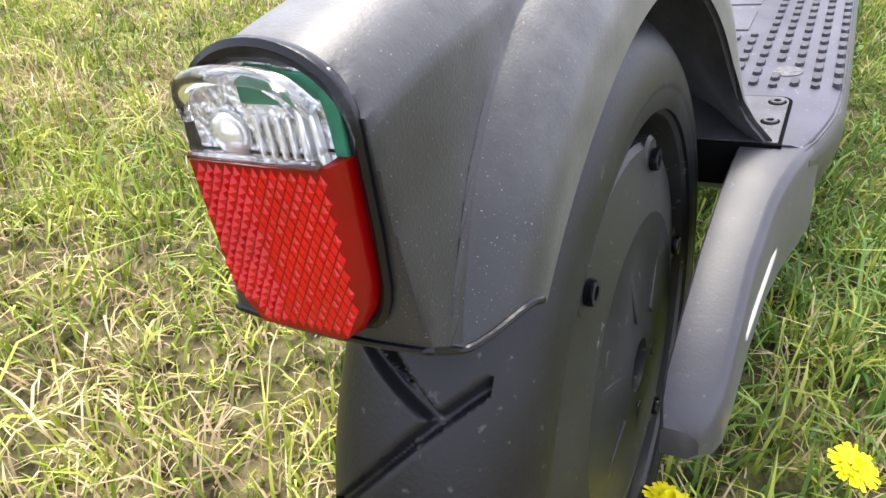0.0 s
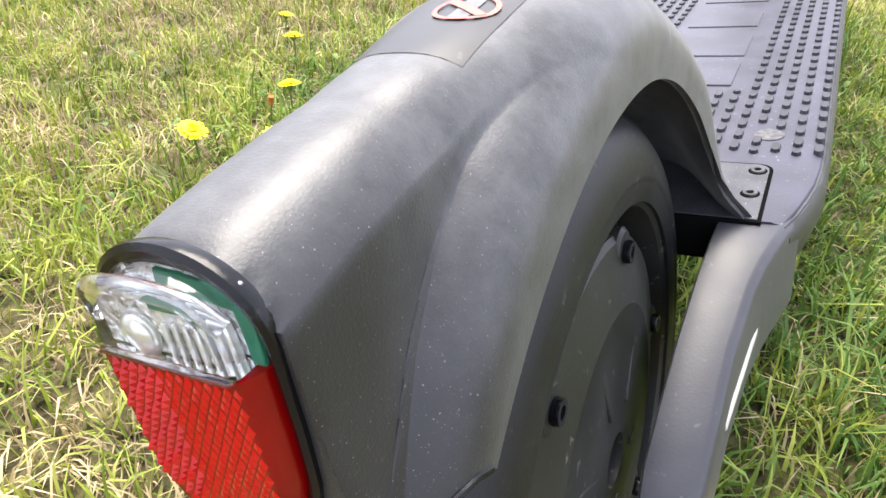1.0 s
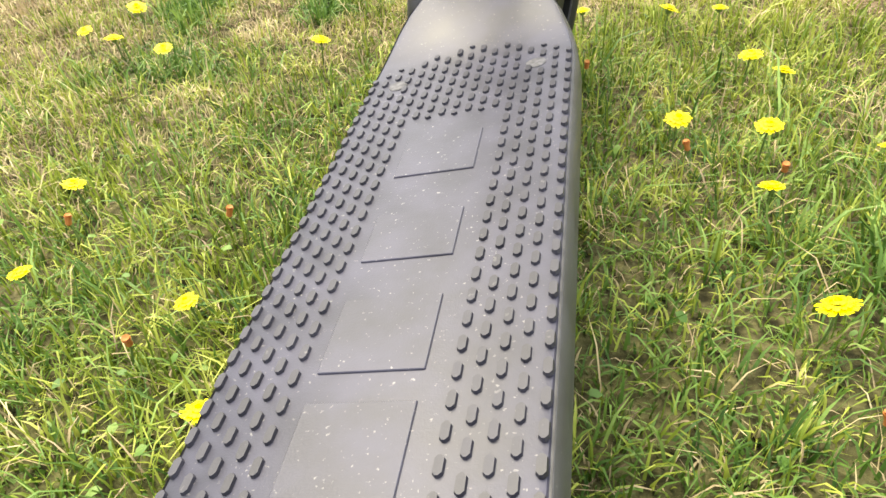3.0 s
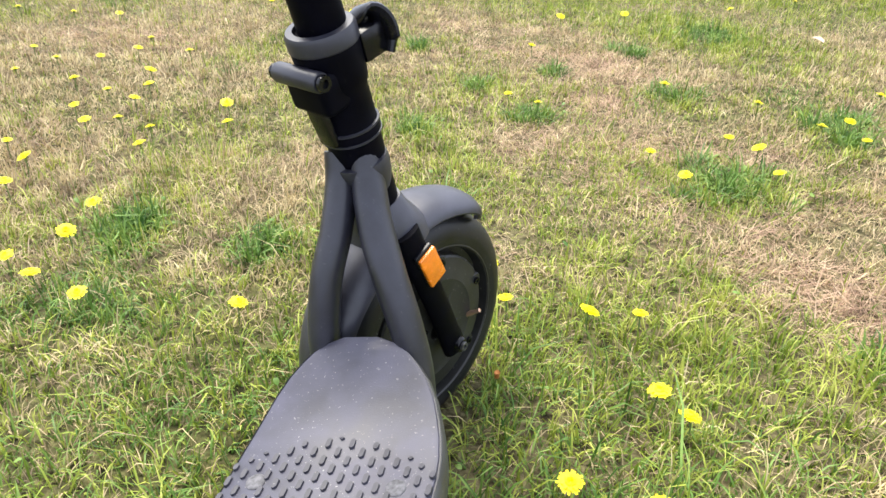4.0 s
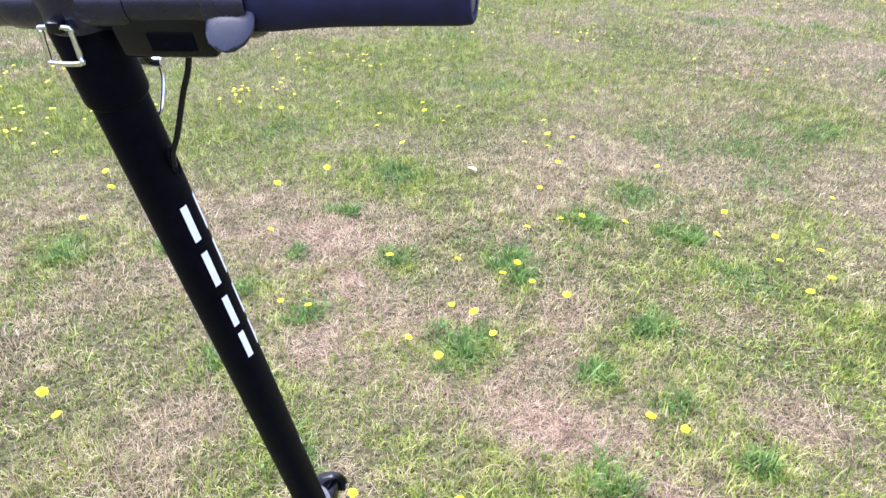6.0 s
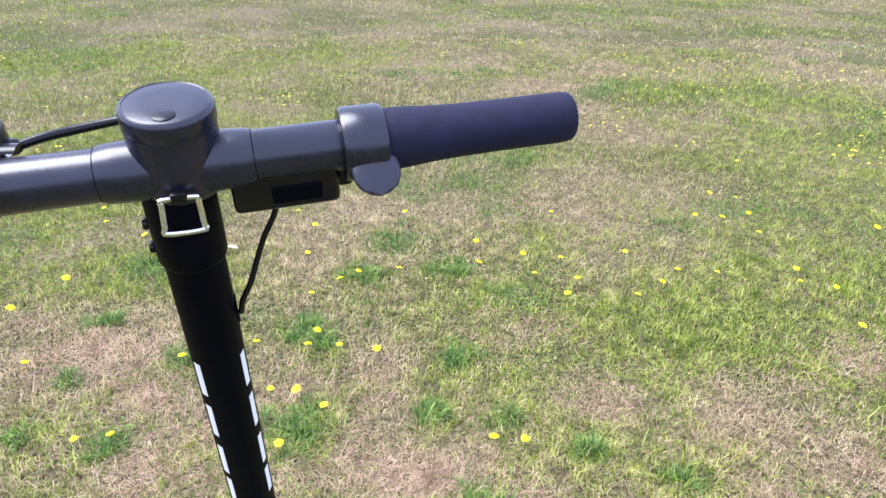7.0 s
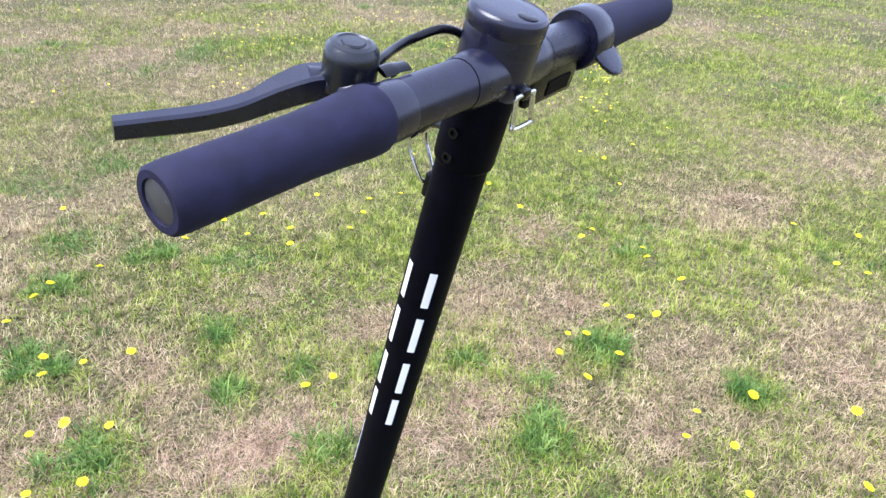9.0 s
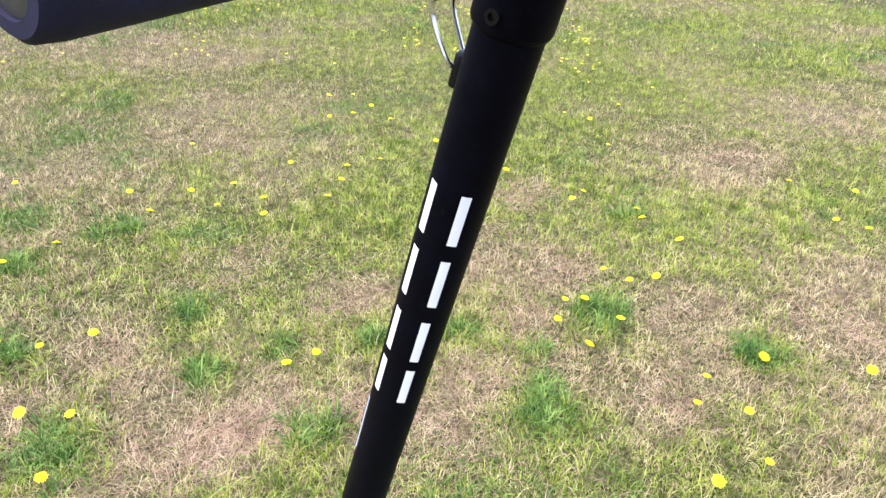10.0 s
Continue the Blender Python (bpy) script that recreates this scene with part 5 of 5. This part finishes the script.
BESIDE_FLOWERS = [(1.6, 1.78), (1.91, 1.29), (2.21, 0.83), (2.74, 1.57), (2.79, 1.47), (2.66, 1.35), (2.47, 1.22), (2.45, 1.5), (2.89, 0.89), (2.75, 0.43), (2.7, 0.31), (2.93, 0.15), (0.73, 0.09), (0.93, 0.0), (2.36, 0.26), (1.35, 2.77), (1.16, 2.53), (1.31, 3.0), (0.5, 0.21), (0.58, 0.09), (1.8, -0.49), (1.99, 0.68), (0.03, 0.02)]
for i, (x, y) in enumerate(NEAR_FLOWERS + FAR_FLOWERS + AHEAD_FLOWERS + BESIDE_FLOWERS):
    m = pose(x, y, float(ground_z(np.array([x]), np.array([y]))[0]), 0, 0, (i * 137) % 360)
    if i < len(kinds):
        kinds[i].matrix_world = m
    else:
        copy_thing(kinds[i % len(kinds)], m)

# withered orange buds
bud = link_mesh("withered_bud", sweep(catmull([(0, 0, -0.004), (0.003, 0.002, 0.016), (0.004, 0.004, 0.027)], 3), 0.001, 6), STALK)
tagged(bud, "withered orange flower bud on a thin stalk", "flower bud", "withered buds")
part("bud_head", lathe([(0.0010, -0.004), (0.0030, -0.002), (0.0027, 0.002), (0.0036, 0.0062), (0.0022, 0.0054), (0.0030, 0.0078), (0.0002, 0.0064)], 9, pose(0.004, 0.004, 0.030, 14, 9, 0)), BUD, bud)
BUDS = [(-0.27, 0.46), (-0.25, 0.62), (-0.22, 0.33), (0.16, 0.76), (0.235, 0.72), (-0.45, 0.36), (-0.40, 0.60), (0.25, 0.45), (-0.34, 0.20), (0.06, 0.93)]
for i, (x, y) in enumerate(BUDS):
    m = pose(x, y, float(ground_z(np.array([x]), np.array([y]))[0]), 0, 0, i * 77)
    if i == 0:
        bud.matrix_world = m
    else:
        copy_thing(bud, m)

# the countless flowers farther off
rnd = random.Random(11)
bm_v, bm_f = [], []
DRIFTS = [(-1.1, 4.4), (-0.7, 4.4), (-1.6, 4.0), (-1.0, 3.7), (-0.6, 3.7), (-1.0, 3.5), (0.0, 3.8), (0.7, 4.2), (0.4, 4.3), (4.8, 1.1), (3.9, 1.3), (3.9, 1.05), (3.8, 0.65), (4.3, 0.2), (3.6, 0.3), (5.1, 1.5), (5.0, 0.95), (2.9, 3.4), (3.4, 2.6), (2.2, 4.4), (1.6, 5.2), (4.6, 2.6), (5.8, 0.4), (5.6, 3.2), (6.4, 1.6)]
n = 30000
x, y = scatter(n, 3.1, 14.0, -60, 146)
for i, (cx, cy) in enumerate(DRIFTS):
    k = 340 if i < 17 else 220
    x[i * 340:i * 340 + k], y[i * 340:i * 340 + k] = cx + rng.normal(0, 0.17, k), cy + rng.normal(0, 0.10, k)
den = 0.6 * rough_noise(x * 1.3 + 9, y * 1.3, 21) + 0.4 * rough_noise(x * 5, y * 5, 22)
m = rng.random(n) < np.clip((den - 0.57) * 3.0, 0.012, 0.5)
m[:340 * len(DRIFTS)] = rng.random(340 * len(DRIFTS)) < 0.03
for a, b in zip(x[m], y[m]):
    c = np.array([a, b, rnd.uniform(0.03, 0.06)])
    r = rnd.uniform(0.007, 0.0125)
    t = rnd.random() * 6.28
    i0 = len(bm_v)
    bm_v.append(tuple(c + (0, 0, 0.004)))
    for k in range(10):
        rr = r * (1.0 if k % 2 else 0.72)
        bm_v.append((c[0] + rr * math.cos(t + k * 0.6283), c[1] + rr * math.sin(t + k * 0.6283), c[2] + rnd.uniform(0, 0.006)))
    bm_f += [(i0, i0 + 1 + k, i0 + 1 + (k + 1) % 10) for k in range(10)]
    i1 = len(bm_v)
    bm_v += [(c[0] - 0.001, c[1], 0), (c[0] + 0.001, c[1], 0), (c[0], c[1], c[2])]
    bm_f.append((i1, i1 + 1, i1 + 2))
me = bpy.data.meshes.new("distant_flowers")
me.from_pydata(bm_v, [], bm_f)
me.materials.append(PETAL)
tagged(new("distant_flowers", me), "scattered small yellow flowers far across the meadow", "flowers", kind="stuff")

# one fallen leaf
bm = bmesh.new()
outline = [(0, -0.022), (0.011, -0.012), (0.014, 0.002), (0.008, 0.016), (0, 0.024), (-0.009, 0.015), (-0.013, 0.0), (-0.010, -0.013)]
loft(bm, [[Vector((a * s_, b * s_, 0.036 + 0.006 * abs(a) / 0.014 + dz)) for a, b in outline] for s_, dz in ((0.5, 0.003), (1.0, 0.0), (0.98, 0.001), (0.5, 0.0045))])
lf = link_mesh("fallen_leaf", bm, material("pale_leaf", (0.55, 0.42, 0.30), 0.7, 0, 0.2, 90))
lf.matrix_world = pose(0.80, 2.58, 0, 8, 5, 40)
tagged(lf, "pale curled fallen leaf on the grass", "leaf")
